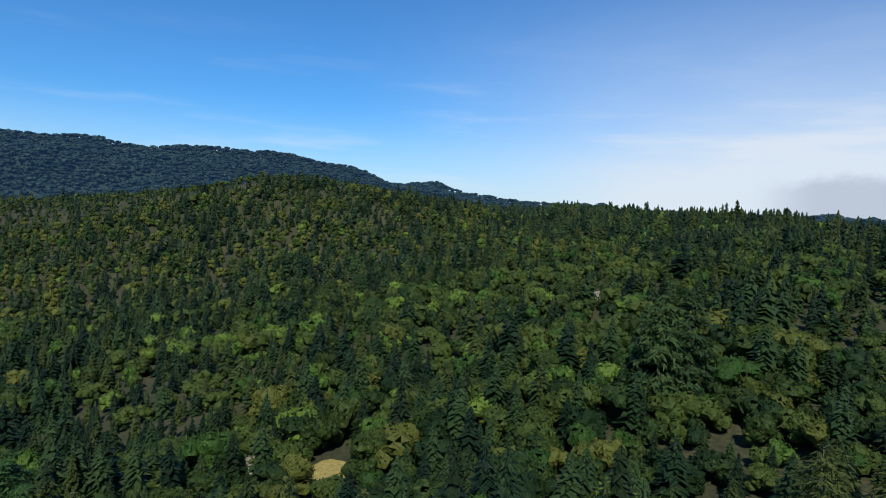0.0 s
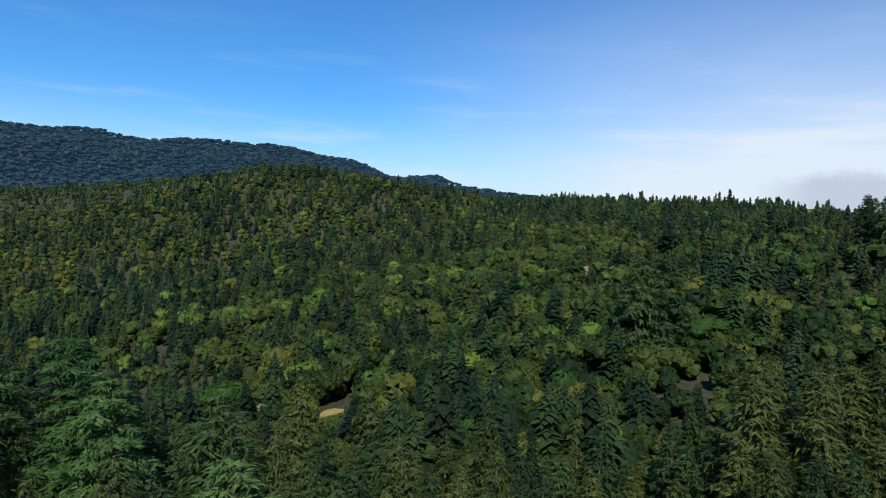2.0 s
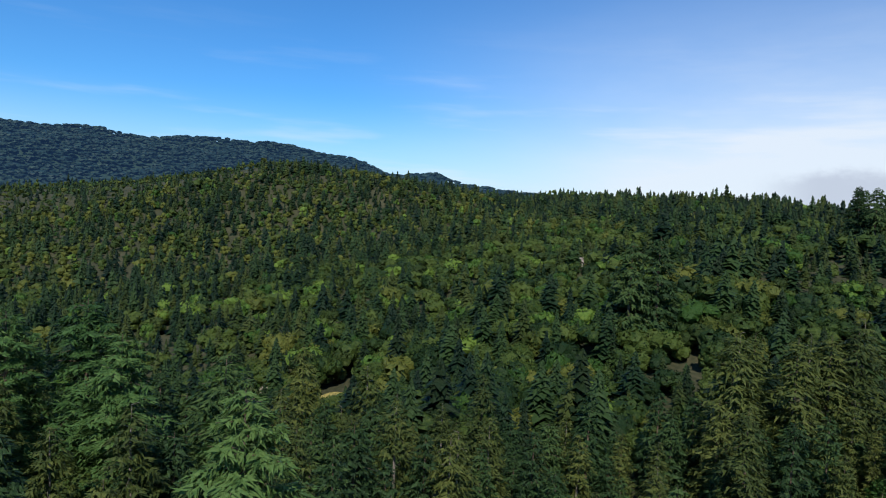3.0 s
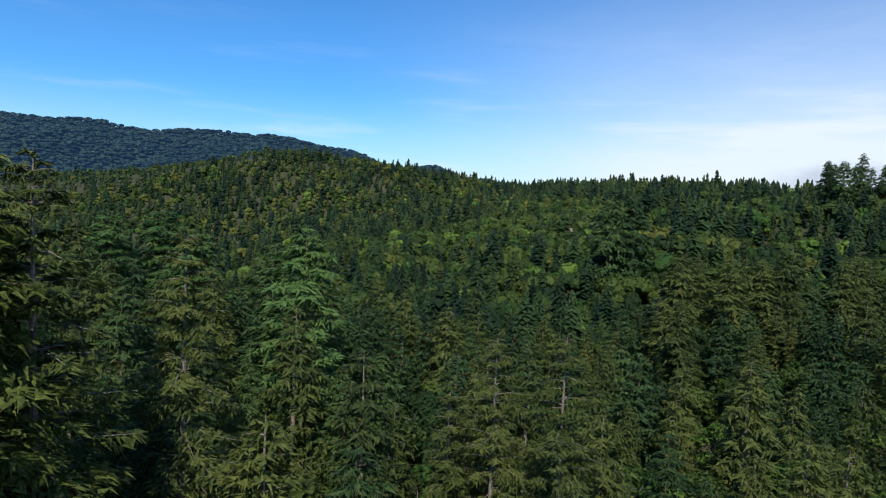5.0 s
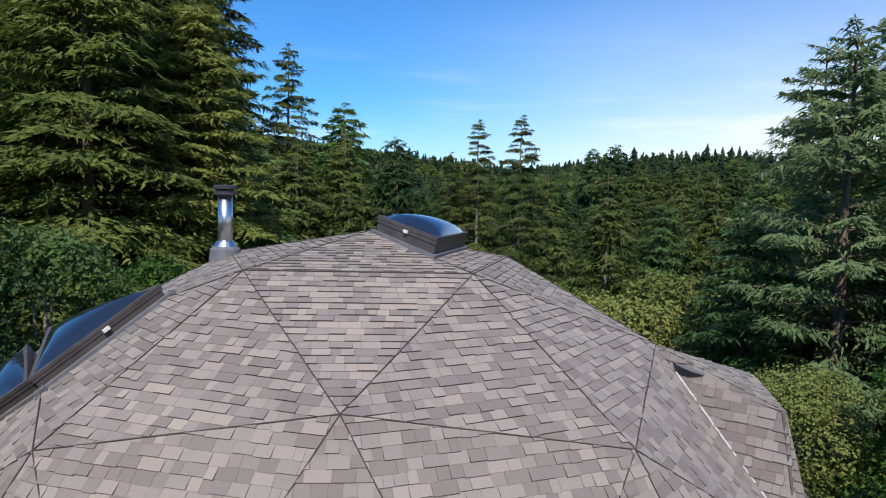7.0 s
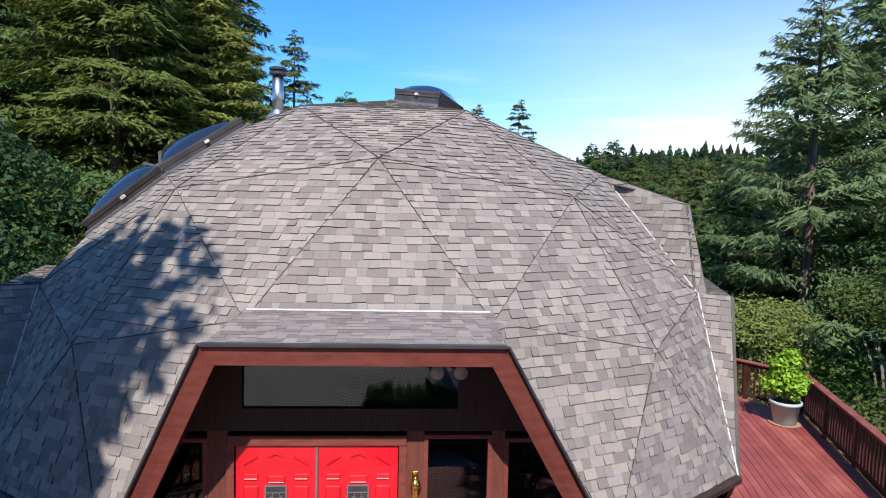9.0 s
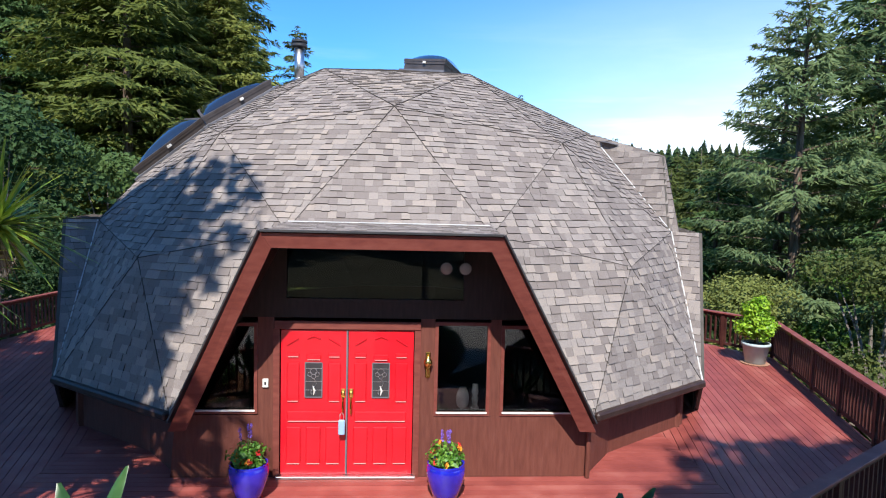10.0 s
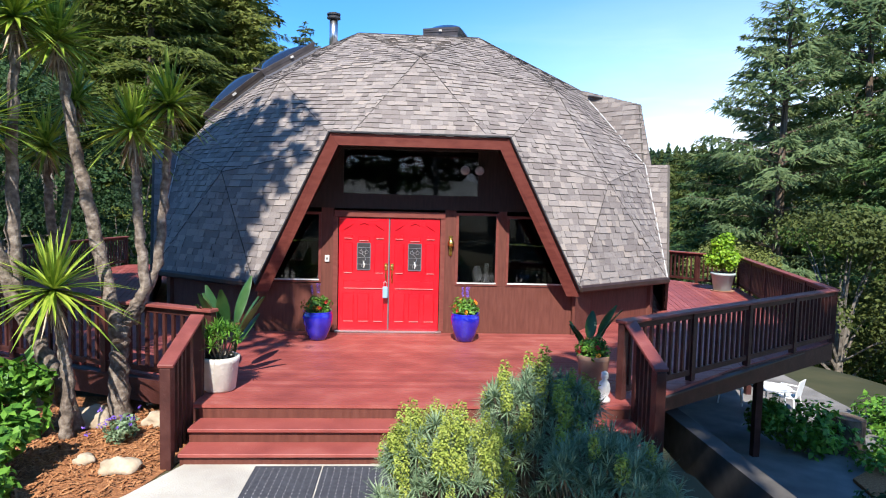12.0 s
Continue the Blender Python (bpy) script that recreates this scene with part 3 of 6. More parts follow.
roof_bm, seams = bmesh.new(), set()
DOME_FACES = dome_faces()
for face in DOME_FACES:
    pts, n = outward([dome_at(*q) for q in face])
    poly_prism(pts, n, 0.16, roof_bm)
ROOF = part("roof", roof_bm, UNDERLAY, HOUSE, "weathered grey-brown asphalt shingle roof")
for face in DOME_FACES:
    pts, n = outward([dome_at(*q) for q in face])
    lay_shingles(pts, n, near=all(abs((a + 180) % 360 - 180) <= 37 and p < 45 for p, a in face) or face[1:] == ((20.08, -36), (20.08, 36)))
    for k in range(3):
        a, b = face[k], face[(k + 1) % 3]
        key = tuple(sorted((tuple(round(c, 2) for c in dome_at(*a)), tuple(round(c, 2) for c in dome_at(*b)))))
        seams.add(key)


seam_bm = bmesh.new()
for a, b in sorted(seams):
    if a[2] < 1.2 and b[2] < 1.2:
        continue
    va, vb = Vector(a), Vector(b)
    up = ((va + vb) / 2 - DOME).normalized()
    slab(va + up * 0.008, vb + up * 0.008, 0.011, 0.016, seam_bm, up=up)
part("hip_seams", seam_bm, SEAM, ROOF, "dark sealed joints between the roof triangles")

# ---- the entrance hood and the side bays
FT_L, FT_R = Vector((-0.95, -1.06, 3.45)), Vector((1.93, -1.06, 3.45))     # fascia top corners
FB_L, FB_R = Vector((-2.30, -0.26, 0.86)), Vector((3.41, -0.26, 0.86))
E_L, E_R = dome_at(59, -13.6), dome_at(59, 13.6)
B_L, B_R = dome_at(79.9, -24), dome_at(79.9, 24)
hood_bm = bmesh.new()
hood = []
for quad in ([E_L + Vector((0, 0, 0.14)), FT_L, FT_R, E_R + Vector((0, 0, 0.14))], [E_R, FT_R, FB_R], [E_R, FB_R, B_R], [E_L, FB_L, FT_L], [E_L, B_L, FB_L]):
    pts, n = outward([Vector(p) for p in quad], Vector((0.5, 1.5, 1.0)))
    poly_prism(pts, n, 0.12, hood_bm)
    lay_shingles(pts, n, proud=0.35 if n.z > 0.8 else 1.0)
part("entrance_hood", hood_bm, DARK_SHADED_WOOD, ROOF, "shingled hood over the entrance")
slab(E_L + Vector((0.05, -0.09, 0.15)), E_R + Vector((-0.05, -0.09, 0.15)), 0.06, 0.012, hb := bmesh.new())
part("hood_flashing", hb, FLASHING, ROOF, "pale metal flashing strip")


IN_L, IN_R = Vector((-0.83, -1.02, 3.27)), Vector((1.81, -1.02, 3.27))
for a, b, c, d in ((FT_L, FT_R, IN_R, IN_L), (FT_R, FB_R + Vector((0.02, 0, -0.1)), FB_R + Vector((-0.20, 0.02, -0.1)), IN_R), (FB_L + Vector((-0.02, 0, -0.1)), FT_L, IN_L, FB_L + Vector((0.20, 0.02, -0.1)))):
    pts, n = outward([a, b, c, d], Vector((0.5, 3, 2)))
    if n.y > 0:
        pts, n = pts[::-1], -n
    part("fascia_board", poly_prism([p + n * 0.035 for p in pts], n, 0.06), FASCIA, ROOF)
edge_bm = bmesh.new()
for a, b in ((FT_L, FT_R), (FT_R, FB_R), (FB_L, FT_L)):
    slab(a + Vector((0, -0.03, 0.02)), b + Vector((0, -0.03, 0.02)), 0.09, 0.025, edge_bm)
part("drip_edge", edge_bm, BLACKMETAL, ROOF, "dark metal drip edge")


def side_bay(sign):
    """The shingled upright walls and flat roofs of the bay at the dome's side."""
    az = 72 * sign
    f, e1, e2 = dome_at(37.38, az), dome_at(59, az - 13.6 * sign), dome_at(59, az + 13.6 * sign)
    b1, b2 = dome_at(79.9, az - 24 * sign), dome_at(79.9, az + 24 * sign)
    def side(x, y, z):
        return Vector((DOME.x + (x - DOME.x) * sign, y, z))

    axis = Vector((math.sin(radians(az)), -math.cos(radians(az)), 0))

    def across(p):
        d = Vector((p.x - DOME.x, p.y - DOME.y, 0))
        m = axis * (2 * d.dot(axis)) - d
        return Vector((DOME.x + m.x, DOME.y + m.y, p.z))

    t1, s1, s1g = side(6.0, 4.0, 4.9), side(6.38, 3.12, 3.39), side(6.42, 2.98, -0.02)
    t2, s2, s2g = across(t1), across(s1), across(s1g)
    f_low = f + (e1 - f) * 0.16
    front, back = Vector((-0.4 * sign, -1, 0.1)), Vector((0.2 * sign, 1, 0.1))
    out, top = axis, Vector((0, 0, 1))
    sheets = [([e1, b1, s1], front), ([b1, s1g, s1], front), ([e1, s1, s2, e2], top), ([e2, s2, b2], back), ([s1, s1g, s2g, s2], out)]
    if sign > 0:
        sheets += [([f_low, e1, t1], front), ([e1, e1 + (s1 - e1) * 0.3, t1], front), ([f, f_low, t1, t2], top), ([f, t2, e2], back), ([t1, e1, e2, t2], out)]
    sheets = [(list(c), w) for p, w in sheets for c in ([p] if len(p) == 3 else [(p[0], p[1], p[2]), (p[0], p[2], p[3])])]
    for pts, way in sheets:
        pts = [Vector(p) for p in pts]
        n = (pts[1] - pts[0]).cross(pts[2] - pts[0]).normalized()
        if n.dot(way) < 0:
            pts, n = pts[::-1], -n
        part("bay_panel", poly_prism(pts, n, 0.05), UNDERLAY, ROOF, "shingled upright bay panel at the dome's side")
        lay_shingles(pts, n)
    fl = bmesh.new()
    for a, b in ((f_low, e1), (e1, b1)) if sign > 0 else ((e1, b1),):
        up = ((a + b) / 2 - DOME).normalized()
        slab(a + up * 0.022, b + up * 0.022, 0.022, 0.02, fl, up=up)
    part("bay_flashing", fl, FLASHING, ROOF, "white painted flashing strip")


for sgn in (1, -1):
    side_bay(sgn)
blue_patch = bmesh.new()
bmesh.ops.create_circle(blue_patch, cap_ends=True, segments=14, radius=0.28, matrix=Matrix.Translation(Vector((5.25, 5.05, 5.19))) @ Euler((0.05, 0.25, 0)).to_matrix().to_4x4())
bmesh.ops.solidify(blue_patch, geom=blue_patch.faces[:], thickness=-0.02)
part("roof_patch", blue_patch, LEAD, ROOF, "grey-blue roof patch")

me = mesh_of("shingle_field", shingle_verts, shingle_faces, [SHINGLE, BUTT])
me.polygons.foreach_set("material_index", shingle_slots)
field = new("shingle_field", me)
field.parent = ROOF
tagged(field, kind="stuff")

# ---- base wall and gutter under the dome
ring = [(79.9, a) for a in (24, 48, 96, 120, 168, 192, 240, 264, 312, 336)]
inner = 0.32
for k in range(len(ring) - 1):
    a, b = dome_at(*ring[k]), dome_at(*ring[k + 1])
    span = ring[k + 1][1] - ring[k][1]
    ca, cb = (Vector((p.x, p.y, 0)) for p in (a, b))
    toward = (Vector((DOME.x, DOME.y, 0)) - (ca + cb) / 2).normalized() * inner
    part("base_wall", poly_prism([ca + toward - Vector((0, 0, 1.0)), cb + toward - Vector((0, 0, 1.0)), cb + toward + Vector((0, 0, 0.9)), ca + toward + Vector((0, 0, 0.9))], -toward.normalized(), 0.12), WALL, HOUSE)
    if span < 30:
        lift = Vector((0, 0, 0.83))
        out = -toward.normalized() * 0.03
        gut = bmesh.new()
        slab(ca + out + lift, cb + out + lift, 0.13, 0.13, gut, bevel=0.03)
        part("gutter", gut, GUTTER, HOUSE, "dark brown gutter")
for side, p in ((1, FB_R), (-1, FB_L)):
    q = dome_at(79.9, 24 * side)
    q = Vector((q.x, q.y, 0))
    a, b = Vector((p.x - 0.02 * side, 0.0, -0.3)), Vector((q.x + 0.18 * side, q.y + 0.32, -0.3))
    b = b + (b - a).normalized() * 0.80
    pts, n = outward([a, b, b + Vector((0, 0, 1.2)), a + Vector((0, 0, 1.2))], Vector((DOME.x, DOME.y, 0.3)))
    part("base_wall", poly_prism(pts, n, 0.10), WALL, HOUSE)
part("downspout", tube([(3.42, -0.10, 0.86), (3.40, -0.06, 0.70), (3.40, -0.06, 0.01)], [0.035] * 3, 8), WALL, HOUSE, "brown downspout")
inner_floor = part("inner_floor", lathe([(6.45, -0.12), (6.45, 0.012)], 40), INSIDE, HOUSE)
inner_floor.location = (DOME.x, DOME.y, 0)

# ---- the entrance wall (its face at y = 0) and its openings
TH = 0.12


def wall_piece(points, name="entrance_wall", mat=WALL, proud=0.0, thick=TH, parent=HOUSE, label=""):
    pts = [Vector((x, -proud, z)) for x, z in points]
    return part(name, poly_prism(pts, (0, -1, 0), thick), mat, parent, label)


def slope_x(z, side):
    """Where the hood's slanting side meets the entrance wall at a height."""
    t = (z - 0.86) / (3.42 - 0.86)
    return (3.36 - 1.40 * t) if side > 0 else (-2.28 + 1.36 * t)


wall_piece([(-2.42, -0.3), (-1.0, -0.3), (-1.0, 0.88), (-2.32, 0.88)])
wall_piece([(1.0, -0.3), (3.40, -0.3), (3.40, 0.88), (1.0, 0.88)])
wall_piece([(-1.22, 0.88), (-1.0, 0.88), (-1.0, 2.24), (-1.22, 2.24)])
wall_piece([(1.0, 0.88), (1.20, 0.88), (1.20, 2.24), (1.0, 2.24)])
wall_piece([(slope_x(2.24, -1), 2.24), (slope_x(2.24, 1), 2.24), (slope_x(2.46, 1), 2.46), (slope_x(2.46, -1), 2.46)], mat=DARK_SHADED_WOOD)
wall_piece([(1.62, 2.46), (slope_x(2.46, 1), 2.46), (slope_x(3.4, 1), 3.4), (1.62, 3.4)], mat=DARK_SHADED_WOOD)
wall_piece([(slope_x(2.46, -1), 2.46), (-0.86, 2.46), (-0.86, 3.4), (slope_x(3.4, -1), 3.4)] if slope_x(2.46, -1) < -0.9 else [(-1.4, 2.46), (-0.9, 2.46), (-0.9, 3.4), (-1.4, 3.4)], mat=DARK_SHADED_WOOD)
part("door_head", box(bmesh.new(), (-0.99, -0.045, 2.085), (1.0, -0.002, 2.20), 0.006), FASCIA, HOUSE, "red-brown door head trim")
part("soffit", poly_prism([Vector(p) for p in ((-0.9, -1.0, 3.36), (1.9, -1.0, 3.36), (2.0, 0.1, 3.36), (-0.95, 0.1, 3.36))], (0, 0, 1), 0.03), DARK_SHADED_WOOD, HOUSE)


def window(name, outline, frame_w=0.045, label="dark window in a white-edged brown frame", mat=FASCIA):
    """A glazed opening: a frame bar along each side, a pale sill bead and one pane."""
    w = new(name)
    w.parent = HOUSE
    w["label"] = label
    n = len(outline)
    mid = Vector((sum(p[0] for p in outline) / n, sum(p[1] for p in outline) / n))
    for k in range(n):
        a, b = Vector(outline[k]), Vector(outline[(k + 1) % n])
        d = (b - a).normalized()
        inw = Vector((-d.y, d.x))
        if inw.dot(mid - (a + b) / 2) < 0:
            inw = -inw
        pts = [a, b, b - d * frame_w + inw * frame_w, a + d * frame_w + inw * frame_w]
        part("frame", poly_prism([Vector((p.x, -0.018, p.y)) for p in pts], (0, -1, 0), 0.09), mat, w)
    low = [p for p in outline if p[1] < min(q[1] for q in outline) + 0.02]
    x0, x1, z = min(p[0] for p in low), max(p[0] for p in low), low[0][1]
    if mat is FASCIA:
        part("sill", box(bmesh.new(), (x0 + 0.03, -0.034, z + 0.034), (x1 - 0.03, -0.012, z + 0.056)), WHITE, w, "pale window bead")
    xs, zs = [p[0] for p in outline], [p[1] for p in outline]
    pane = [(p[0] + (mid.x - p[0]) * 0.03, p[1] + (mid.y - p[1]) * 0.03) for p in outline]
    g = part("pane", poly_prism([Vector((x, 0.03, z)) for x, z in pane], (0, -1, 0), 0.008), GLASS, w)
    return w


wall_piece([(1.975, 0.88), (2.125, 0.88), (2.125, 2.24), (1.975, 2.24)])
window("window", [(1.20, 0.88), (1.975, 0.88), (1.975, 2.20), (1.20, 2.20)])
window("window", [(2.125, 0.88), (3.27, 0.88), (2.62, 2.16), (2.125, 2.16)])
window("window", [(-2.22, 0.90), (-1.22, 0.90), (-1.22, 2.16), (-1.58, 2.16)])
window("window", [(-0.88, 2.46), (1.62, 2.46), (1.62, 3.34), (-0.88, 3.34)], label="dark transom window over the doors", mat=DARK_SHADED_WOOD)


def door_leaf(sign):
    """A panelled leaf with raised mouldings, a leaded pane and a brass handle; sign: -1 left, 1 right."""
    x0, x1 = (-0.905, -0.012) if sign < 0 else (0.012, 0.905)
    cx = (x0 + x1) / 2
    leaf = part("door", box(bmesh.new(), (x0, -0.012, 0.04), (x1, 0.035, 2.075), 0.004), RED, HOUSE, "bright red panelled door leaf")
    mould = []

    def ridge(a, b, w=0.018):
        mould.append(1)
        part("moulding", slab((a[0], -0.020, a[1]), (b[0], -0.020, b[1]), w, 0.022, bevel=0.006, up=(0, -1, 0)), RED, leaf)

    def panel(l, r, lo, hi):
        bm = bmesh.new()
        box(bm, (l, -0.026, lo), (r, -0.010, hi), 0.012)
        part("panel", bm, RED, leaf)
        # Pale strip stands in for the highlight along the panel's lower edge.
        part("panel_edge", box(bmesh.new(), (l + 0.015, -0.034, lo - 0.002), (r - 0.015, -0.024, lo + 0.006)), EDGE_HIGHLIGHT, leaf, "pale strip that paints the light on the panel edge")

    # six upper panels round the pane, three lower ones
    for k in (-1, 0, 1):
        panel(cx + k * 0.27 - 0.10, cx + k * 0.27 + 0.10, 0.20, 0.72)
    panel(cx - 0.36, cx + 0.36, 0.80, 0.94)
    for k in (-1, 1):
        panel(cx + k * 0.28 - 0.085, cx + k * 0.28 + 0.085, 1.08, 1.62)
        panel(cx + k * 0.28 - 0.085, cx + k * 0.28 + 0.085, 1.70, 1.76)
        ridge((cx + k * 0.36, 1.86), (cx + k * 0.20, 1.96))
    panel(cx - 0.10, cx + 0.10, 1.66, 1.74)
    ridge((cx - 0.09, 1.95), (cx, 1.99))
    ridge((cx, 1.99), (cx + 0.09, 1.95))
    pane = part("leaded_pane", box(bmesh.new(), (cx - 0.115, -0.022, 1.14), (cx + 0.115, -0.010, 1.62)), BLACKMETAL, leaf, "dark pane with leaded flower tracery")
    for a, b in (((-0.115, 1.14), (-0.115, 1.62)), ((0.115, 1.14), (0.115, 1.62)), ((-0.115, 1.14), (0.115, 1.14)), ((-0.115, 1.62), (0.115, 1.62))):
        part("pane_frame", slab((cx + a[0], -0.026, a[1]), (cx + b[0], -0.026, b[1]), 0.014, 0.012, up=(0, -1, 0)), LEAD, pane)
    lead = bmesh.new()
    for cxx, cz, r in ((0, 1.50, 0.045), (-0.05, 1.46, 0.03), (0.05, 1.46, 0.03), (0, 1.43, 0.03)):
        tube([(cx + cxx + r * math.cos(t * math.pi / 6), -0.026, cz + r * math.sin(t * math.pi / 6)) for t in range(13)], [0.004] * 13, 4, lead)
    tube([(cx + 0.035 * math.sin(t * 0.55), -0.026, 1.40 - 0.022 * t) for t in range(11)], [0.005] * 11, 4, lead)
    for z in (1.24, 1.36, 1.54):
        slab((cx - 0.11, -0.026, z), (cx + 0.11, -0.026, z), 0.005, 0.006, lead, up=(0, -1, 0))
    part("lead_tracery", lead, STEEL, pane)
    part("bevelled_drop", tube([(cx - 0.01, -0.027, 1.30), (cx + 0.015, -0.03, 1.23), (cx, -0.027, 1.17)], [0.005, 0.016, 0.006], 6), WHITE, pane)
    hx = -0.055 if sign < 0 else 0.055
    handle = part("handle", box(bmesh.new(), (hx - 0.03, -0.030, 1.13), (hx + 0.03, -0.008, 1.26), 0.008), BRASS, leaf, "brass door handle")
    part("grip", tube([(hx, -0.03, 1.14), (hx, -0.085, 1.10), (hx, -0.09, 1.00), (hx, -0.05, 0.92), (hx, -0.012, 0.90)], [0.011, 0.012, 0.014, 0.012, 0.010], 8), BRASS, handle)
    part("lock_rose", lathe([(0.028, 0), (0.028, 0.012), (0.016, 0.02)], 12), BRASS, handle).matrix_basis = pose(hx, -0.03, 1.20, 90)
    return leaf


for sgn in (-1, 1):
    door_leaf(sgn)
part("door_gap", box(bmesh.new(), (-0.011, 0.0, 0.04), (0.011, 0.03, 2.075)), BLACKMETAL, HOUSE)
part("astragal", box(bmesh.new(), (-0.018, -0.022, 0.05), (0.004, -0.012, 2.07)), LEAD, HOUSE, "grey meeting strip between the leaves")
part("threshold", box(bmesh.new(), (-0.96, -0.10, 0.004), (0.96, 0.02, 0.04), 0.006), STEEL, HOUSE, "metal door sill")
for x in (-0.965, 0.955):
    part("door_jamb", box(bmesh.new(), (x - 0.04, -0.03, 0.0), (x + 0.045, 0.0, 2.085)), FASCIA, HOUSE)

# ---- stove pipe and skylights
pipe = thing("stove_pipe", "shiny steel stove pipe with a flat cap on the roof", "chimney pipe")
px, py = -1.85, 7.11
part("flashing_cone", lathe([(0.27, 6.30), (0.24, 6.62), (0.20, 6.66), (0.16, 6.70)], 20), LEAD, pipe, "grey lead flashing")
part("collar", lathe([(0.20, 6.655), (0.14, 6.75), (0.125, 6.76)], 20), STEEL, pipe)
part("flue", lathe([(0.118, 6.60), (0.118, 7.52)], 20), STEEL, pipe, smooth=True)
part("cap", lathe([(0.12, 7.50), (0.19, 7.52), (0.19, 7.57), (0.15, 7.575), (0.15, 7.61), (0.19, 7.615), (0.19, 7.66), (0.14, 7.68)], 20), BLACKMETAL, pipe, "dark banded cap")
for ch in pipe.children:
    ch.location = (px, py, 0)


def skylight(corners, curb, bulge, label):
    """A triangular tinted bubble on a dark curb that stands on a roof triangle."""
    pts, n = outward([Vector(c) for c in corners])
    s = thing("skylight", label, "skylight")
    mid = sum(pts, Vector()) / 3
    part("flashing", poly_prism([mid + (p - mid) * 1.13 + n * 0.05 for p in pts], n, 0.10), LEAD, s, "grey flashing skirt")
    for lo, hi, grow in ((0.0, curb * 0.62, 1.0), (curb * 0.62, curb * 0.82, 1.025), (curb * 0.82, curb, 1.04)):
        outer = [mid + (p - mid) * grow for p in pts]
        inn = [mid + (p - mid) * (grow - 0.12) for p in pts]
        bm = bmesh.new()
        for k in range(3):
            j = (k + 1) % 3
            poly_prism([outer[k] + n * hi, outer[j] + n * hi, inn[j] + n * hi, inn[k] + n * hi], n, hi - lo, bm)
        part("curb", bm, CURB, s)
    bm = bmesh.new()
    rows, steps = [], 12
    grid = {}
    for i in range(steps + 1):
        for j in range(steps + 1 - i):
            a, b = i / steps, j / steps
            c = 1 - a - b
            q = pts[0] * a + pts[1] * b + pts[2] * c
            q = mid + (q - mid) * 0.99
            grid[i, j] = bm.verts.new(q + n * (curb - 0.02 + bulge * max(0.0, 27 * a * b * c) ** 0.45))
    for i in range(steps):
        for j in range(steps - i):
            bm.faces.new((grid[i, j], grid[i + 1, j], grid[i, j + 1]))
            if (i + 1, j + 1) in grid:
                bm.faces.new((grid[i + 1, j], grid[i + 1, j + 1], grid[i, j + 1]))
    bmesh.ops.recalc_face_normals(bm, faces=bm.faces)
    if sum((f.normal for f in bm.faces), Vector()).dot(n) < 0:
        bmesh.ops.reverse_faces(bm, faces=bm.faces[:])
    part("bubble", bm, TINT, s, "dark blue tinted acrylic bubble", smooth=True)
    a, b = pts[0], pts[1]
    t = (a + b) / 2 + (a + b - 2 * mid).normalized() * 0.04 + n * curb * 0.72
    part("sticker", slab(t, t + (b - a).normalized() * 0.09, 0.03, 0.045, up=n), WHITE, s, "small white sticker")
    return s


A0, V1, V2 = dome_at(0, 0), dome_at(20.08, 36), dome_at(20.08, 108)
skylight([A0 + (V1 + V2 - 2 * A0) * 0.03, A0 + (V1 - A0) * 0.66, A0 + (V2 - A0) * 0.66], 0.30, 0.20, "dark tinted triangular skylight near the top of the dome")
F1, L1, L2, EL = dome_at(37.38, -72), dome_at(20.08, -36), dome_at(43.35, -36), dome_at(59, -58.4)
skylight([F1 + (L1 + L2 - 2 * F1) * 0.05, F1 + (L1 - F1) * 0.62, F1 + (L2 - F1) * 0.55], 0.22, 0.15, "dark tinted triangular skylight on the dome's side")
skylight([F1 + (EL + L2 - 2 * F1) * 0.06, F1 + (L2 - F1) * 0.55, F1 + (EL - F1) * 0.60], 0.22, 0.15, "dark tinted triangular skylight lower on the dome's side")

# ---- lamps and small fittings on the entrance wall
for x in (1.32, 1.58):
    s = thing("flood_lamp", "round white flood lamp, unlit, under the hood", "lamp", (x, -0.02, 2.96), group="flood lamps")
    part("housing", lathe([(0.04, 0), (0.06, 0.06), (0.085, 0.12), (0.09, 0.14)], 14), BLACKMETAL, s).matrix_basis = pose(0, 0, 0, 90)
    part("lens", lathe([(0.080, 0.141), (0.065, 0.155), (0.02, 0.162)], 14), FROSTED, s, "white frosted lens").matrix_basis = pose(0, 0, 0, 90)
sc = thing("wall_sconce", "polished brass wall lantern beside the red door", "wall lamp", (1.105, 0.0, 1.58))
part("backplate", box(bmesh.new(), (-0.035, -0.02, -0.16), (0.035, 0.0, 0.20), 0.008), BRASS, sc)
part("globe", lathe([(0.01, 0.0), (0.05, 0.03), (0.062, 0.075), (0.045, 0.12), (0.02, 0.14), (0.03, 0.155)], 14), BRASS, sc, smooth=True).matrix_basis = pose(0, -0.075, 0)
part("tail", tube([(0, -0.07, 0.0), (0, -0.07, -0.1), (0, -0.05, -0.16)], [0.012, 0.008, 0.005], 6), BRASS, sc)
sw = thing("doorbell_box", "small white doorbell box on the brown wall", "doorbell", (-1.11, 0.0, 1.33))
part("plate", box(bmesh.new(), (-0.04, -0.03, -0.06), (0.04, 0.0, 0.06), 0.006), WHITE, sw)
part("button", box(bmesh.new(), (-0.012, -0.036, -0.02), (0.012, -0.029, 0.02)), BLACKMETAL, sw)
lb = thing("lock_box", "pale blue key lock box hanging from the door handle", "lock box", (-0.062, -0.105, 0.78))
part("body", box(bmesh.new(), (-0.045, -0.025, -0.14), (0.045, 0.02, 0.07), 0.012), PALEBLUE, lb)
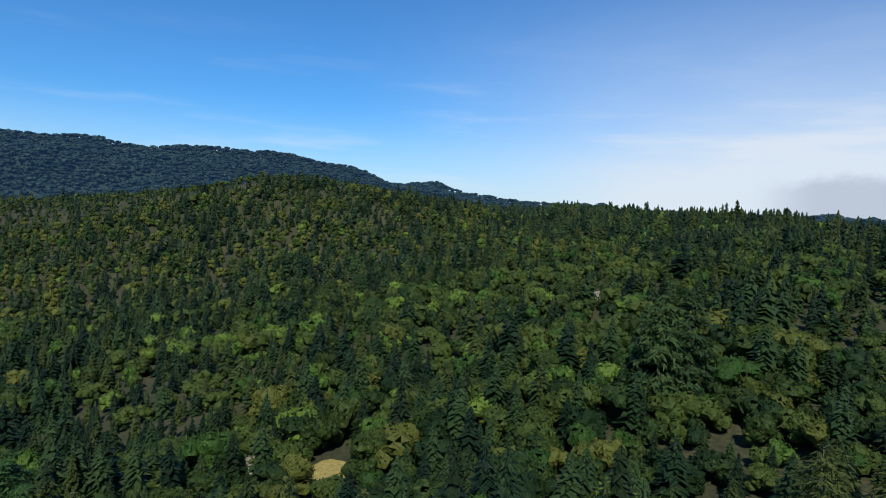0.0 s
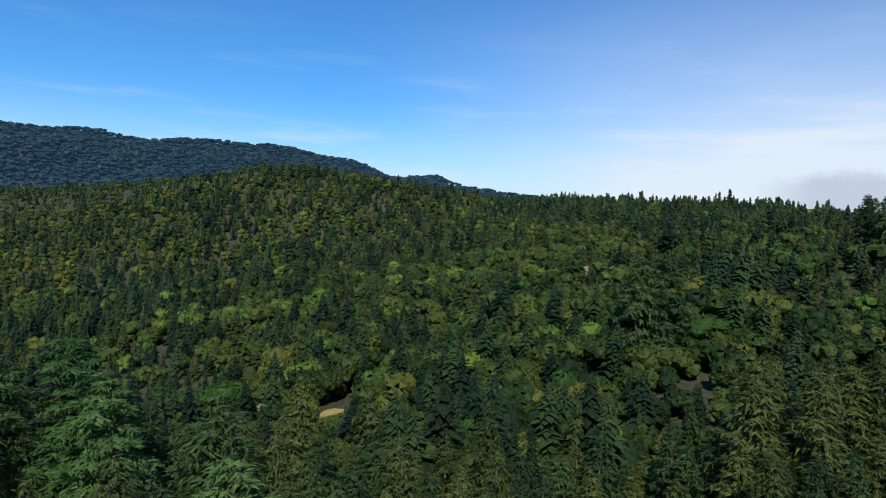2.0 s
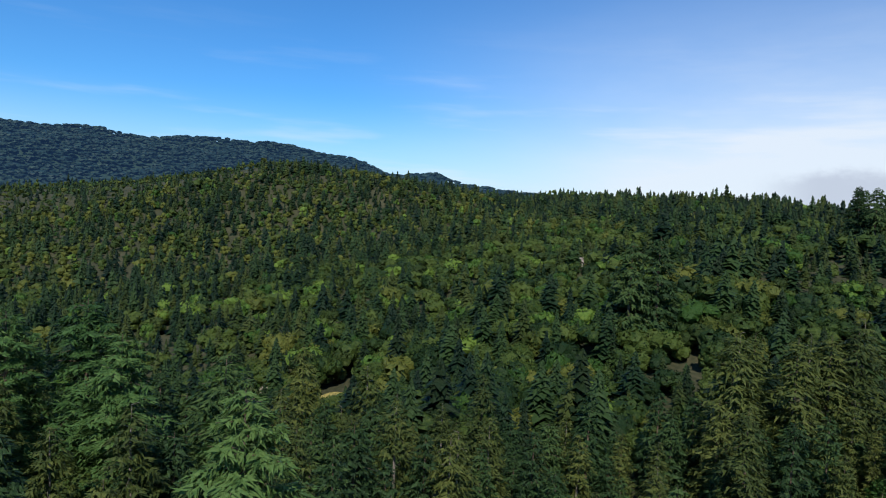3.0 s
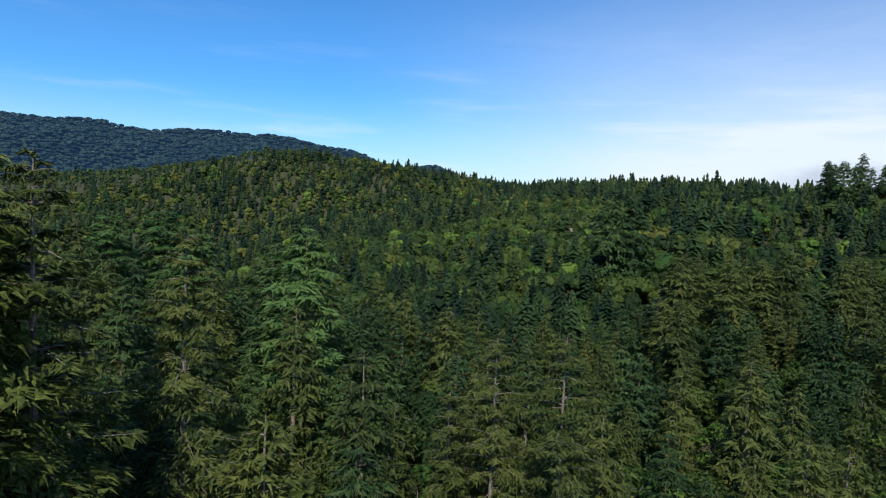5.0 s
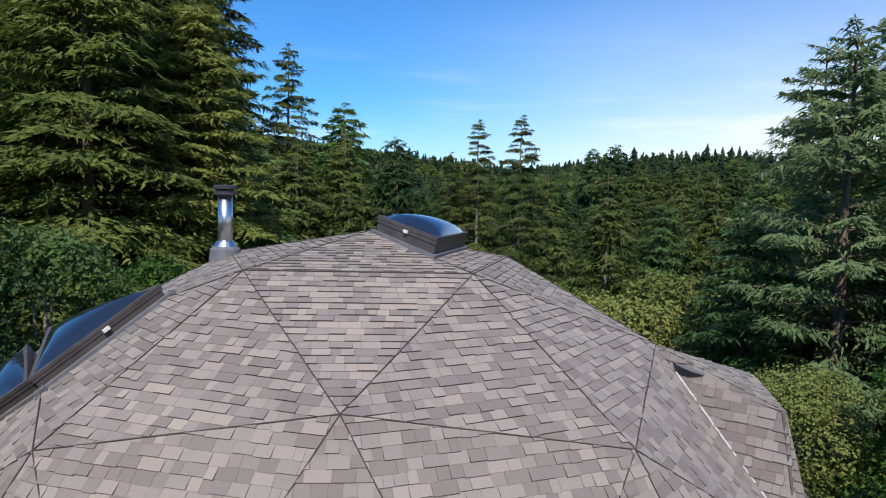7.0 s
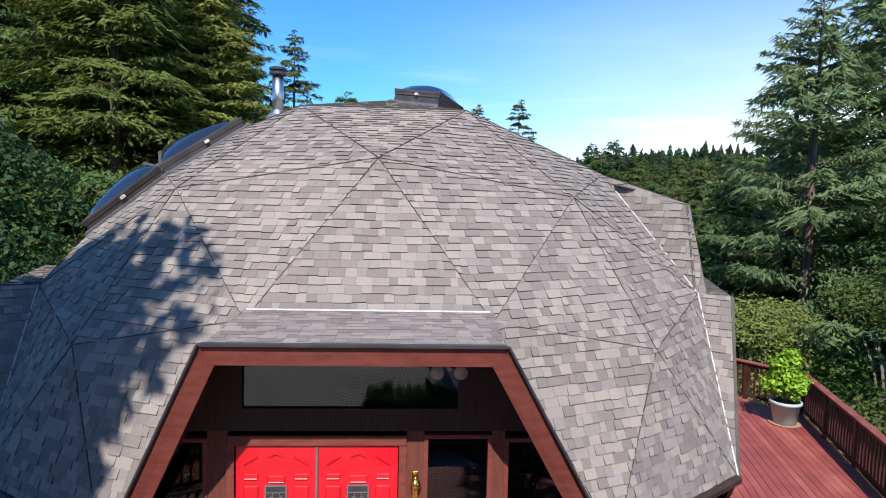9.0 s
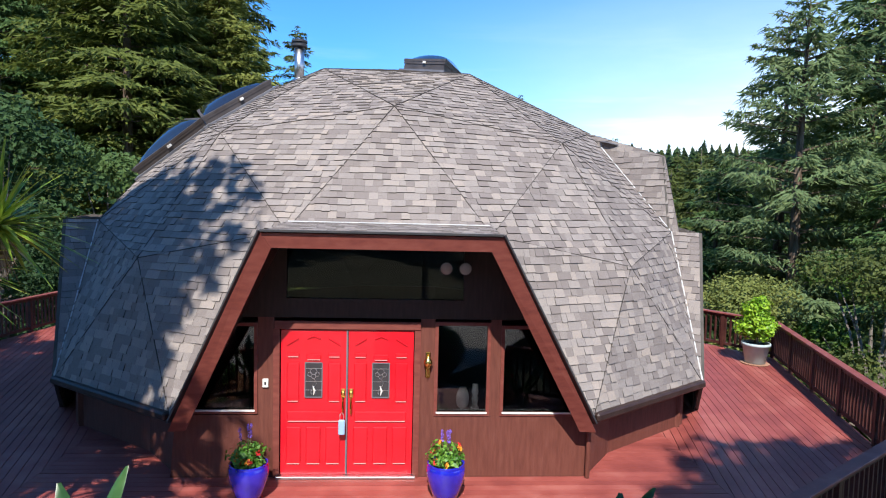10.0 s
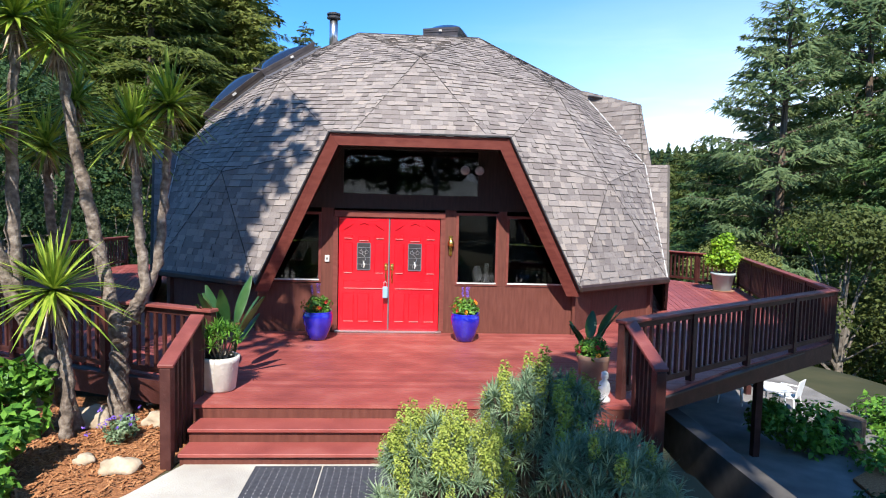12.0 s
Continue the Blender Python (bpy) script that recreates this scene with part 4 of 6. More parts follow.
part("shackle", tube([(-0.025, 0, 0.06), (-0.025, 0, 0.14), (0, 0.01, 0.17), (0.025, 0, 0.14), (0.025, 0, 0.06)], [0.006] * 5, 6), STEEL, lb)
v = thing("vase", "white patterned ceramic vase inside the window", "vase", (1.62, 0.20, 0.93))
part("body", lathe([(0.05, 0), (0.085, 0.05), (0.095, 0.15), (0.075, 0.24), (0.05, 0.27), (0.055, 0.29)], 14), WHITE, v, smooth=True)
v2 = thing("candle_holder", "white turned candle holder inside the window", "candle holder", (1.80, 0.20, 0.93))
part("body", lathe([(0.06, 0), (0.03, 0.05), (0.05, 0.12), (0.03, 0.18), (0.055, 0.24), (0.04, 0.25), (0.04, 0.34)], 12), WHITE, v2, smooth=True)
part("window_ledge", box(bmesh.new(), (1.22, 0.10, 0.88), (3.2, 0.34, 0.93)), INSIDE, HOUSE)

# ---- tabs of the roof that lie nearest
tab_meshes = {}
for where, u, vv, n, w, lift in near_shingles:
    key = (w, lift)
    if key not in tab_meshes:
        ww, c = w - 0.003, COURSE
        vs = [(0, 0, lift), (ww, 0, lift), (ww, c, 0.003), (0, c, 0.003), (0, 0, -0.004), (ww, 0, -0.004), (ww, c, -0.004), (0, c, -0.004)]
        tab_meshes[key] = mesh_of("shingle", vs, [(0, 1, 2, 3), (0, 4, 5, 1), (1, 5, 6, 2), (3, 2, 6, 7), (0, 3, 7, 4)], [SHINGLE, BUTT])
        tab_meshes[key].polygons.foreach_set("material_index", (0, 1, 1, 1, 1))
    s = new("shingle", tab_meshes[key])
    m = Matrix((u, vv, n)).transposed().to_4x4()
    m.translation = where
    s.matrix_world = m
    s.parent = ROOF


# ---------------------------------------------------------------- the deck
P1, P2, P3, P4 = Vector((2.97, -3.9, 0)), Vector((8.1, -0.45, 0)), Vector((10.5, 7.2, 0)), Vector((9.0, 9.6, 0))
Q1, Q2, Q3, Q4 = Vector((-2.12, -3.5, 0)), Vector((-6.9, -1.4, 0)), Vector((-10.0, 6.2, 0)), Vector((-9.3, 11.0, 0))
DECKING = thing("deck", "red painted wooden deck, weathered, round the dome", "deck", kind="structure")
FRONT = -4.2
LINE_R = (P2 - P1).normalized()


def deck_boards():
    """Boards across the front, and lengthwise boards on the two sides, each clipped to its field."""
    meshes = 0
    fields = [
        # outline (counter-clockwise), direction of the boards
        ([(-2.12, FRONT), (2.97, FRONT), (5.2, -2.4), (5.2, 2.2), (-2.12, 2.2)], (1.0, 0.0)),
        ([(-2.123, -3.5), (-2.123, 2.2), (-4.2, 2.2), (-4.2, -2.35)], (1.0, 0.0)),
        ([(5.203, -2.4), (8.1, -0.45), (10.5, 7.2), (9.0, 9.6), (7.0, 11.0), (5.203, 9.0)], (0.24, 0.97)),
        ([(-4.203, -2.35), (-4.203, 9.5), (-6.5, 12.0), (-9.3, 11.0), (-10.0, 6.2), (-6.9, -1.4)], (-0.27, 0.96)),
    ]
    for outline, way in fields:
        d = Vector((way[0], way[1])).normalized()
        s = Vector((-d.y, d.x))
        flat = [(Vector(p).dot(d), Vector(p).dot(s)) for p in outline]
        area = sum(flat[k][0] * flat[(k + 1) % len(flat)][1] - flat[(k + 1) % len(flat)][0] * flat[k][1] for k in range(len(flat)))
        if area < 0:
            flat = flat[::-1]
        y, hi = min(p[1] for p in flat), max(p[1] for p in flat)
        lo_x, hi_x = min(p[0] for p in flat), max(p[0] for p in flat)
        while y < hi:
            board = clip_to([(lo_x - 1, y), (hi_x + 1, y), (hi_x + 1, y + 0.130), (lo_x - 1, y + 0.130)], flat)
            if len(board) >= 3:
                pts = [d * p[0] + s * p[1] for p in board]
                b = part("board", poly_prism([Vector((p.x, p.y, random.uniform(-0.0015, 0.0015))) for p in pts], (0, 0, 1), 0.038), DECK, DECKING)
                meshes += 1
            y += 0.140


deck_boards()
# Near-black sheet added below the boards in place of the shade there.
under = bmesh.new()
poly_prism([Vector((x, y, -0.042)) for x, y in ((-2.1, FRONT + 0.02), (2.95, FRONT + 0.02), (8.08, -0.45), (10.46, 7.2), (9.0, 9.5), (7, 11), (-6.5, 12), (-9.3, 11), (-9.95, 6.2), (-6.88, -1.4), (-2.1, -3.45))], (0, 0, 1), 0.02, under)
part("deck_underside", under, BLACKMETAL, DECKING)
for a, b in ((P1, P2), (P2, P3), (P3, P4), (Q1, Q2), (Q2, Q3), (Q3, Q4)):
    # The sunlit end's board gets the lighter cap paint; the others stay shade-dark.
    part("rim_joist", slab(a + Vector((0, 0, -0.17)), b + Vector((0, 0, -0.17)), 0.06, 0.30), RAILTOP if b == P3 else SHADED_RAIL, DECKING, "red-brown rim board")
for k, (x, y) in enumerate(((7.4, 0.6), (9.6, 4.8), (3.05, -3.7), (8.75, 2.9))):
    part("deck_post", box(bmesh.new(), (x - 0.07, y - 0.07, -2.7), (x + 0.07, y + 0.07, -0.05), 0.006), SHADED_RAIL, DECKING, "dark timber post under the deck")
for y in np.arange(-0.2, 9.0, 1.2):
    part("joist", box(bmesh.new(), (4.6, y, -0.30), (8.0 + 0.30 * y if y < 7 else 9.0, y + 0.05, -0.065)), SHADED_RAIL, DECKING)
# steps down to the path
for k, (y0, y1, z) in enumerate(((-4.53, -4.15, -0.16), (-4.83, -4.48, -0.32))):
    part("step_tread", box(bmesh.new(), (-2.06, y0 - 0.02, z - 0.04), (3.0, y1, z), 0.006), DECK, DECKING)
for y, z0, z1 in ((-4.185, -0.16, -0.042), (-4.51, -0.32, -0.2), (-4.81, -0.52, -0.36)):
    part("step_riser", box(bmesh.new(), (-2.05, y, z0), (2.98, y + 0.03, z1)), WALL, DECKING)


def railing(points, label="red-brown wooden deck railing with flat cap, its paint darkened as shade", name="deck_railing", gap=0.145, ht=0.98, skip_last=False):
    """Posts, balusters, two rails and a wide cap along a line of corners."""
    r = thing(name, label, "railing", points[0], group="deck railings")
    o = Vector(points[0])
    for a, b in zip(points, points[1:]):
        a, b = Vector(a) - o, Vector(b) - o
        d = (b - a).normalized()
        length = (b - a).length
        n = max(1, round(length / 1.55))
        for k in range(n + 1):
            p = a + (b - a) * k / n
            if k == n and Vector(points[-1]) - o != b:
                continue
            part("post", slab(p + Vector((0, 0, 0.001)), p + Vector((0, 0, ht - 0.04)), 0.09, 0.09, up=d), SHADED_RAIL, r)
        part("top_rail", slab(a + Vector((0, 0, ht - 0.075)), b + Vector((0, 0, ht - 0.075)), 0.045, 0.075), SHADED_RAIL, r)
        part("bottom_rail", slab(a + Vector((0, 0, 0.12)), b + Vector((0, 0, 0.12)), 0.045, 0.075), SHADED_RAIL, r)
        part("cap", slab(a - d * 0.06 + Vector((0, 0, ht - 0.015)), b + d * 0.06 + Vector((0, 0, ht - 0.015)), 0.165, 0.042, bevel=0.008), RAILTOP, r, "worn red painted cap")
        m = int(length / gap)
        for k in range(1, m):
            p = a + (b - a) * k / m
            if min(abs((k / m * n) - round(k / m * n)) * length / n, 1) < 0.07:
                continue
            part("baluster", slab(p + Vector((0, 0, 0.1)), p + Vector((0, 0, ht - 0.09)), 0.04, 0.04, up=d), SHADED_RAIL, r)
    return r


railing([P1, P2, P3, P4])
railing([Q1, Q2, Q3, Q4])


def stair_rail(x, y0):
    """A short sloping hand rail beside the steps."""
    r = thing("stair_railing", "sloping red-brown hand rail beside the steps", "railing", (x, y0, 0), group="stair rails")
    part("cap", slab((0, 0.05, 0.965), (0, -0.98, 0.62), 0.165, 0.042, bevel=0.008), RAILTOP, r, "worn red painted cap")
    part("rail", slab((0, 0.0, 0.90), (0, -0.95, 0.575), 0.045, 0.075), SHADED_RAIL, r)
    part("post", box(bmesh.new(), (-0.055, -0.99, -0.47), (0.055, -0.88, 0.60), 0.004), SHADED_RAIL, r)
    part("post", box(bmesh.new(), (-0.05, -0.36, -0.40), (0.05, -0.26, 0.85), 0.004), SHADED_RAIL, r)
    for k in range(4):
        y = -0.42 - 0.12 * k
        part("baluster", box(bmesh.new(), (-0.02, y - 0.02, -0.40 + 0.0), (0.02, y + 0.02, 0.90 + 0.335 * y)), SHADED_RAIL, r)


stair_rail(3.05, -3.92)
stair_rail(-2.16, -3.92)
part_rail = thing("entry_post", "tall dark railing post at the top of the steps", "post", (-2.16, -3.85, 0))
part("body", box(bmesh.new(), (-0.055, -0.05, -0.3), (0.055, 0.05, 0.95), 0.004), SHADED_RAIL, part_rail)

# ---------------------------------------------------------------- ground before and below the house


def sheet(name, outline, z, mat, label, category, thick=0.06):
    return tagged(part(name, poly_prism([Vector((x, y, z)) for x, y in outline], (0, 0, 1), thick), mat), label, category, kind="structure")


sheet("path", [(-2.0, -4.78), (-2.3, -5.5), (-3.2, -7.0), (-4.6, -9.5), (-7, -14), (6, -14), (3.0, -8.2), (1.6, -6.5), (3.0, -4.78)], -0.445, CONCRETE, "pale worn concrete path before the steps", "path")
sheet("terrace", [(4.2, -2.2), (6.6, -2.6), (8.5, -1.6), (11.5, 0.8), (12.0, 9.5), (4.3, 9.0)], -2.56, SHADED_CONCRETE, "concrete terrace under the deck, shade put into its grey", "terrace", 0.1)
part_wall = thing("retaining_wall", "concrete retaining wall, darkened as in shade, beside the terrace steps", "wall", kind="structure")
# Dark underlay material stands in for the shade over this wall.
part("body", slab((4.25, -6.0, -1.62), (4.25, 1.0, -1.62), 0.25, 2.05), UNDERLAY, part_wall)


# ---------------------------------------------------------------- the near woods
def as_mesh(name, tri, mat):
    v = np.asarray(tri, np.float32).reshape(-1, 3)
    me = bpy.data.meshes.new(name)
    me.vertices.add(len(v))
    me.vertices.foreach_set("co", v.ravel())
    me.loops.add(len(v))
    me.loops.foreach_set("vertex_index", np.arange(len(v), dtype=np.int32))
    me.polygons.add(len(v) // 3)
    me.polygons.foreach_set("loop_start", np.arange(0, len(v), 3, dtype=np.int32))
    me.materials.append(mat)
    me.update(calc_edges=True)
    return me


def needle_crown(h, reach, seed, bare=0.08, gap=1.0, dense=12.0, spray=0.55, droop=0.30, thin=0.0, power=0.7, fan=0.34, spread=0.15):
    """Limbs in loose whorls, each carrying a sagging pad of needle sprays; returns triangles and limb lines."""
    g = np.random.default_rng(seed)
    tri, limbs = [], []
    z = h * bare
    while z < h - 0.5:
        f = (z - h * bare) / (h * (1 - bare))
        n = g.integers(4, 7)
        off = g.random() * 6.28
        for k in range(n):
            if g.random() < thin:
                continue
            th = off + 6.28 * (k + 0.6 * g.random()) / n
            length = (reach * (1 - f) ** power * (0.55 + 0.6 * g.random()) + 0.4) * (0.7 if f < 0.06 else 1)
            d, s = np.array([np.cos(th), np.sin(th), 0.0]), np.array([-np.sin(th), np.cos(th), 0.0])
            rise = 0.40 * f - 0.06 + 0.16 * g.random()
            sag = droop * (0.6 + 0.8 * g.random())
            start = np.array([0, 0, z + (g.random() - 0.5) * gap])

            def along(t):
                return start + np.outer(t * length, d) + np.outer(rise * length * t - sag * length * t**2, (0, 0, 1))

            ends = along(np.array([0.5, 1.0]))
            limbs.append((start, ends[0], ends[1]))
            m = max(7, int(dense * length))
            t = 0.18 + 0.82 * g.random(m) ** 0.75
            side = g.normal(size=m) * length * spread * np.clip(1.25 - np.abs(2 * t - 1.15), 0.25, 1.2)
            p = along(t) + np.outer(side, s)
            p[:, 2] += -0.30 * np.abs(side) + g.normal(size=m) * 0.07 * min(1.5, length / 2)
            size = spray * (0.6 + 0.7 * g.random(m)) * min(1, 0.55 + length / 5)
            a = d * 0.45 + np.outer(np.sign(side) * (0.35 + 0.5 * g.random(m)), s) + g.normal(size=(m, 3)) * 0.25
            a[:, 2] -= 0.30
            a /= np.linalg.norm(a, axis=1)[:, None]
            up = np.array([0, 0, 0.55]) + d * 0.65 + g.normal(size=(m, 3)) * 0.35
            w = np.cross(a, up)
            w /= np.linalg.norm(w, axis=1)[:, None]
            wide = w * (size * fan * (0.7 + 0.6 * g.random(m)))[:, None]
            tri.append(np.stack([p - wide, p + a * size[:, None] - np.outer(size * 0.12, (0, 0, 1)), p + wide], 1))
        z += gap * (0.7 + 0.6 * g.random()) * (1 - 0.45 * f)
    for k in range(10):
        th = k * 2.4
        p = np.array([0, 0, h - 0.12 * k])
        a = np.array([np.cos(th), np.sin(th), 0.6]) * (0.12 + 0.05 * k)
        tri.append(np.array([(p, p + a + [0, 0, 0.1], p + a * 0.6 - [0, 0, 0.12])]))
    return np.concatenate(tri), limbs


def leaf_crown(h, wide, seed, count, size, lumps=16, bare=0.22):
    """Leaf clumps over many uneven lumps; returns triangles and the lumps' middles."""
    g = np.random.default_rng(seed)
    mids, rads = [], []
    for k in range(lumps):
        a, r = g.random() * 6.28, wide * (0.15 + 0.65 * g.random() ** 0.6)
        z = h * (bare + (0.86 - bare) * g.random())
        r *= 1 - max(0, (z / h - 0.55)) * 1.3
        mids.append(np.array([np.cos(a) * r, np.sin(a) * r, z]))
        rads.append(wide * (0.26 + 0.2 * g.random()))
    mids.append(np.array([0, 0, h * 0.8]))
    rads.append(wide * 0.38)
    tri = []
    mids_a, rads_a = np.array(mids), np.array(rads)
    which = g.choice(len(mids), size=count, p=rads_a**2 / (rads_a**2).sum())
    v = g.normal(size=(count, 3))
    v /= np.linalg.norm(v, axis=1)[:, None]
    v[:, 2] = np.where(v[:, 2] < -0.35, -v[:, 2] * 0.7, v[:, 2])
    p = mids_a[which] + v * rads_a[which][:, None] * (0.72 + 0.36 * g.random((count, 1))) * np.array([1, 1, 0.8])
    n = v + g.normal(size=(count, 3)) * 0.5
    n /= np.linalg.norm(n, axis=1)[:, None]
    a = np.cross(n, g.normal(size=(count, 3)))
    a /= np.linalg.norm(a, axis=1)[:, None]
    b = np.cross(n, a)
    s = (size * (0.55 + 0.8 * g.random(count)))[:, None]
    one = np.stack([p - a * s, p - b * s * 0.6 - a * s * 0.1, p + b * s * 0.6 - n * s * 0.2], 1)
    two = np.stack([p + a * s, p + b * s * 0.6 - n * s * 0.2, p - b * s * 0.6 - a * s * 0.1], 1)
    return np.concatenate([one, two]), mids


def trunk_mesh(h, r, limbs, bark, seed, limb_r=0.05, lean=0.0, every=1):
    g = random.Random(seed)
    bm = tube([(lean * t * h + 0.06 * math.sin(t * 9 + seed), 0.05 * math.cos(t * 7 + seed), t * h) for t in (0, 0.04, 0.15, 0.35, 0.6, 0.82, 0.99)], [r * 1.35, r * 1.1, r, r * 0.82, r * 0.55, r * 0.3, r * 0.06], 8)
    for k, (a, b, c) in enumerate(limbs):
        if k % every == 0:
            tube([a, b, c], [limb_r, limb_r * 0.6, limb_r * 0.2], 4, bm, caps=False)
    me = bpy.data.meshes.new("trunk")
    bm.to_mesh(me)
    bm.free()
    me.materials.append(bark)
    return me


KINDS = {}


def tree_kind(key, name, label, category, trunk, crown, h):
    KINDS[key] = (name, label, category, trunk, crown, h)


def conifer_kind(key, name, label, mat, h, reach, seed, r=0.35, bark=BARK, every=2, **k):
    tri, limbs = needle_crown(h, reach, seed, **k)
    tree_kind(key, name, label, "conifer", trunk_mesh(h, r, limbs, bark, seed, every=every), as_mesh("crown", tri, mat), h)


def leafy_kind(key, name, label, mat, h, wide, seed, count, size, bark=BARK_GREY, **k):
    tri, mids = leaf_crown(h, wide, seed, count, size, **k)
    g = random.Random(seed)
    limbs = []
    for m in mids[:12]:
        z = h * (0.12 + 0.2 * g.random())
        mid = (m[0] * 0.45, m[1] * 0.45, z + (m[2] - z) * 0.6)
        limbs.append(((0, 0, z), mid, tuple(m)))
    tree_kind(key, name, label, "tree", trunk_mesh(h * 0.75, 0.20, limbs, bark, seed, limb_r=0.09), as_mesh("crown", tri, mat), h)


conifer_kind("fir_a", "fir_tree", "tall green fir with drooping layered boughs", DOUGLAS, 26, 6.0, 101, gap=0.9, dense=36, spray=0.55, fan=0.15)
conifer_kind("fir_b", "fir_tree", "broad green fir among the other trees", DOUGLAS, 20, 6.2, 102, gap=0.85, power=0.62, dense=36, spray=0.5, droop=0.25, fan=0.15)
conifer_kind("fir_c", "fir_tree", "open green fir with long uneven boughs and sky between", SUNLIT_FIR, 24, 7.0, 109, gap=0.9, power=0.72, spray=0.46, dense=38, droop=0.06, thin=0.27, every=1, spread=0.12, fan=0.14)
conifer_kind("red_a", "redwood_tree", "tall olive green redwood with feathery boughs", REDWOOD, 34, 7.4, 103, gap=0.95, droop=0.24, spray=0.55, dense=34, power=0.6, fan=0.17, spread=0.21)
conifer_kind("red_b", "redwood_tree", "olive redwood with stretches of bare trunk showing", BRIGHTOLIVE, 32, 5.8, 104, gap=1.0, thin=0.18, bare=0.14, spray=0.55, dense=34, power=0.65, every=1, bark=BARK_GREY, fan=0.15)
conifer_kind("green_fir", "fir_tree", "full green fir standing in the valley", GREENFIR, 25, 6.0, 132, gap=1.0, dense=22, spray=0.7, fan=0.16, power=0.62, every=4)
conifer_kind("valley_fir", "fir_tree", "green fir on the near valley side", BRIGHTFIR, 24, 5.8, 130, gap=1.0, dense=11, spray=0.85, every=10, fan=0.16)
conifer_kind("valley_red", "redwood_tree", "olive redwood on the near valley side with a pale trunk", BRIGHTOLIVE, 27, 6.0, 131, gap=1.15, dense=11, spray=0.85, every=8, droop=0.30, thin=0.08, fan=0.16, bark=BARK_GREY)
conifer_kind("mid_fir", "fir_tree", "dark green fir on the valley side", BRIGHTFIR, 24, 5.6, 105, gap=1.15, dense=5.5, spray=1.15, every=14, fan=0.2)
conifer_kind("mid_fir2", "fir_tree", "dark green fir on the valley side", BRIGHTFIR, 20, 6.0, 106, gap=1.05, dense=5.5, spray=1.15, every=14, power=0.6, fan=0.2)
conifer_kind("mid_red", "redwood_tree", "olive green redwood on the valley side", BRIGHTOLIVE, 28, 6.0, 107, gap=1.25, dense=5.5, spray=1.2, every=14, droop=0.36, fan=0.17)
conifer_kind("mid_red2", "redwood_tree", "olive green redwood with a pale trunk", BRIGHTOLIVE, 25, 6.2, 108, gap=1.2, dense=5.5, spray=1.2, every=8, thin=0.08, bark=BARK_GREY, fan=0.17)
leafy_kind("oak_a", "oak_tree", "grey-green oak with a rounded crown", GREYOAK, 12, 4.6, 111, 6500, 0.15)
leafy_kind("oak_b", "oak_tree", "grey-green oak with pale limbs", GREYOAK, 10, 4.4, 112, 8000, 0.13)
leafy_kind("oak_n", "oak_tree", "grey-green oak close below the deck", GREYOAK, 11, 4.4, 122, 15000, 0.095)
leafy_kind("laurel_a", "laurel_tree", "bright green laurel tree", LAUREL, 11, 3.8, 113, 7500, 0.13, bare=0.1)
leafy_kind("oak_c", "oak_tree", "round dark green oak", BAY, 13, 5.0, 114, 2800, 0.28)
leafy_kind("bay_a", "laurel_tree", "dense dark green bay tree", BAY, 15, 4.4, 115, 8000, 0.15, bare=0.06, lumps=22)
leafy_kind("madrone_a", "madrone_tree", "yellow-green madrone tree among the oaks", MADRONE, 13, 4.2, 116, 2600, 0.26)
leafy_kind("blossom", "blossoming_tree", "round tree covered in yellow blossom", BLOSSOM, 12, 4.6, 117, 5200, 0.22)
leafy_kind("mid_oak", "oak_tree", "round green oak on the valley side", OAK, 13, 5.2, 118, 1300, 0.42)
leafy_kind("mid_laurel", "laurel_tree", "bright green laurel on the valley side", LAUREL, 13, 4.6, 119, 1200, 0.40, bare=0.1)
leafy_kind("tall_oak", "oak_tree", "tall oak with a high crown before the house", OAK, 18, 3.6, 121, 4500, 0.20, bare=0.60, lumps=18)
FIRST = {}
tree_rand = random.Random(21)


def plant(key, x, y, top=None, scale=None, fat=1.0):
    """A tree of a kind; its size is given by its top's height above the deck, or by a scale."""
    name, label, category, trunk, crown, h = KINDS[key]
    z = height_at(x, y) - 0.25
    k = scale if scale is not None else max(0.25, (top - z) / h)
    t = thing(name, label, category, (x, y, z), tree_rand.uniform(0, 360), group=category + "s of the wood")
    t.scale = (k * fat, k * fat, k)
    for n, m in (("trunk", trunk), ("crown", crown)):
        o = new(n, m)
        o.parent = t
    return t


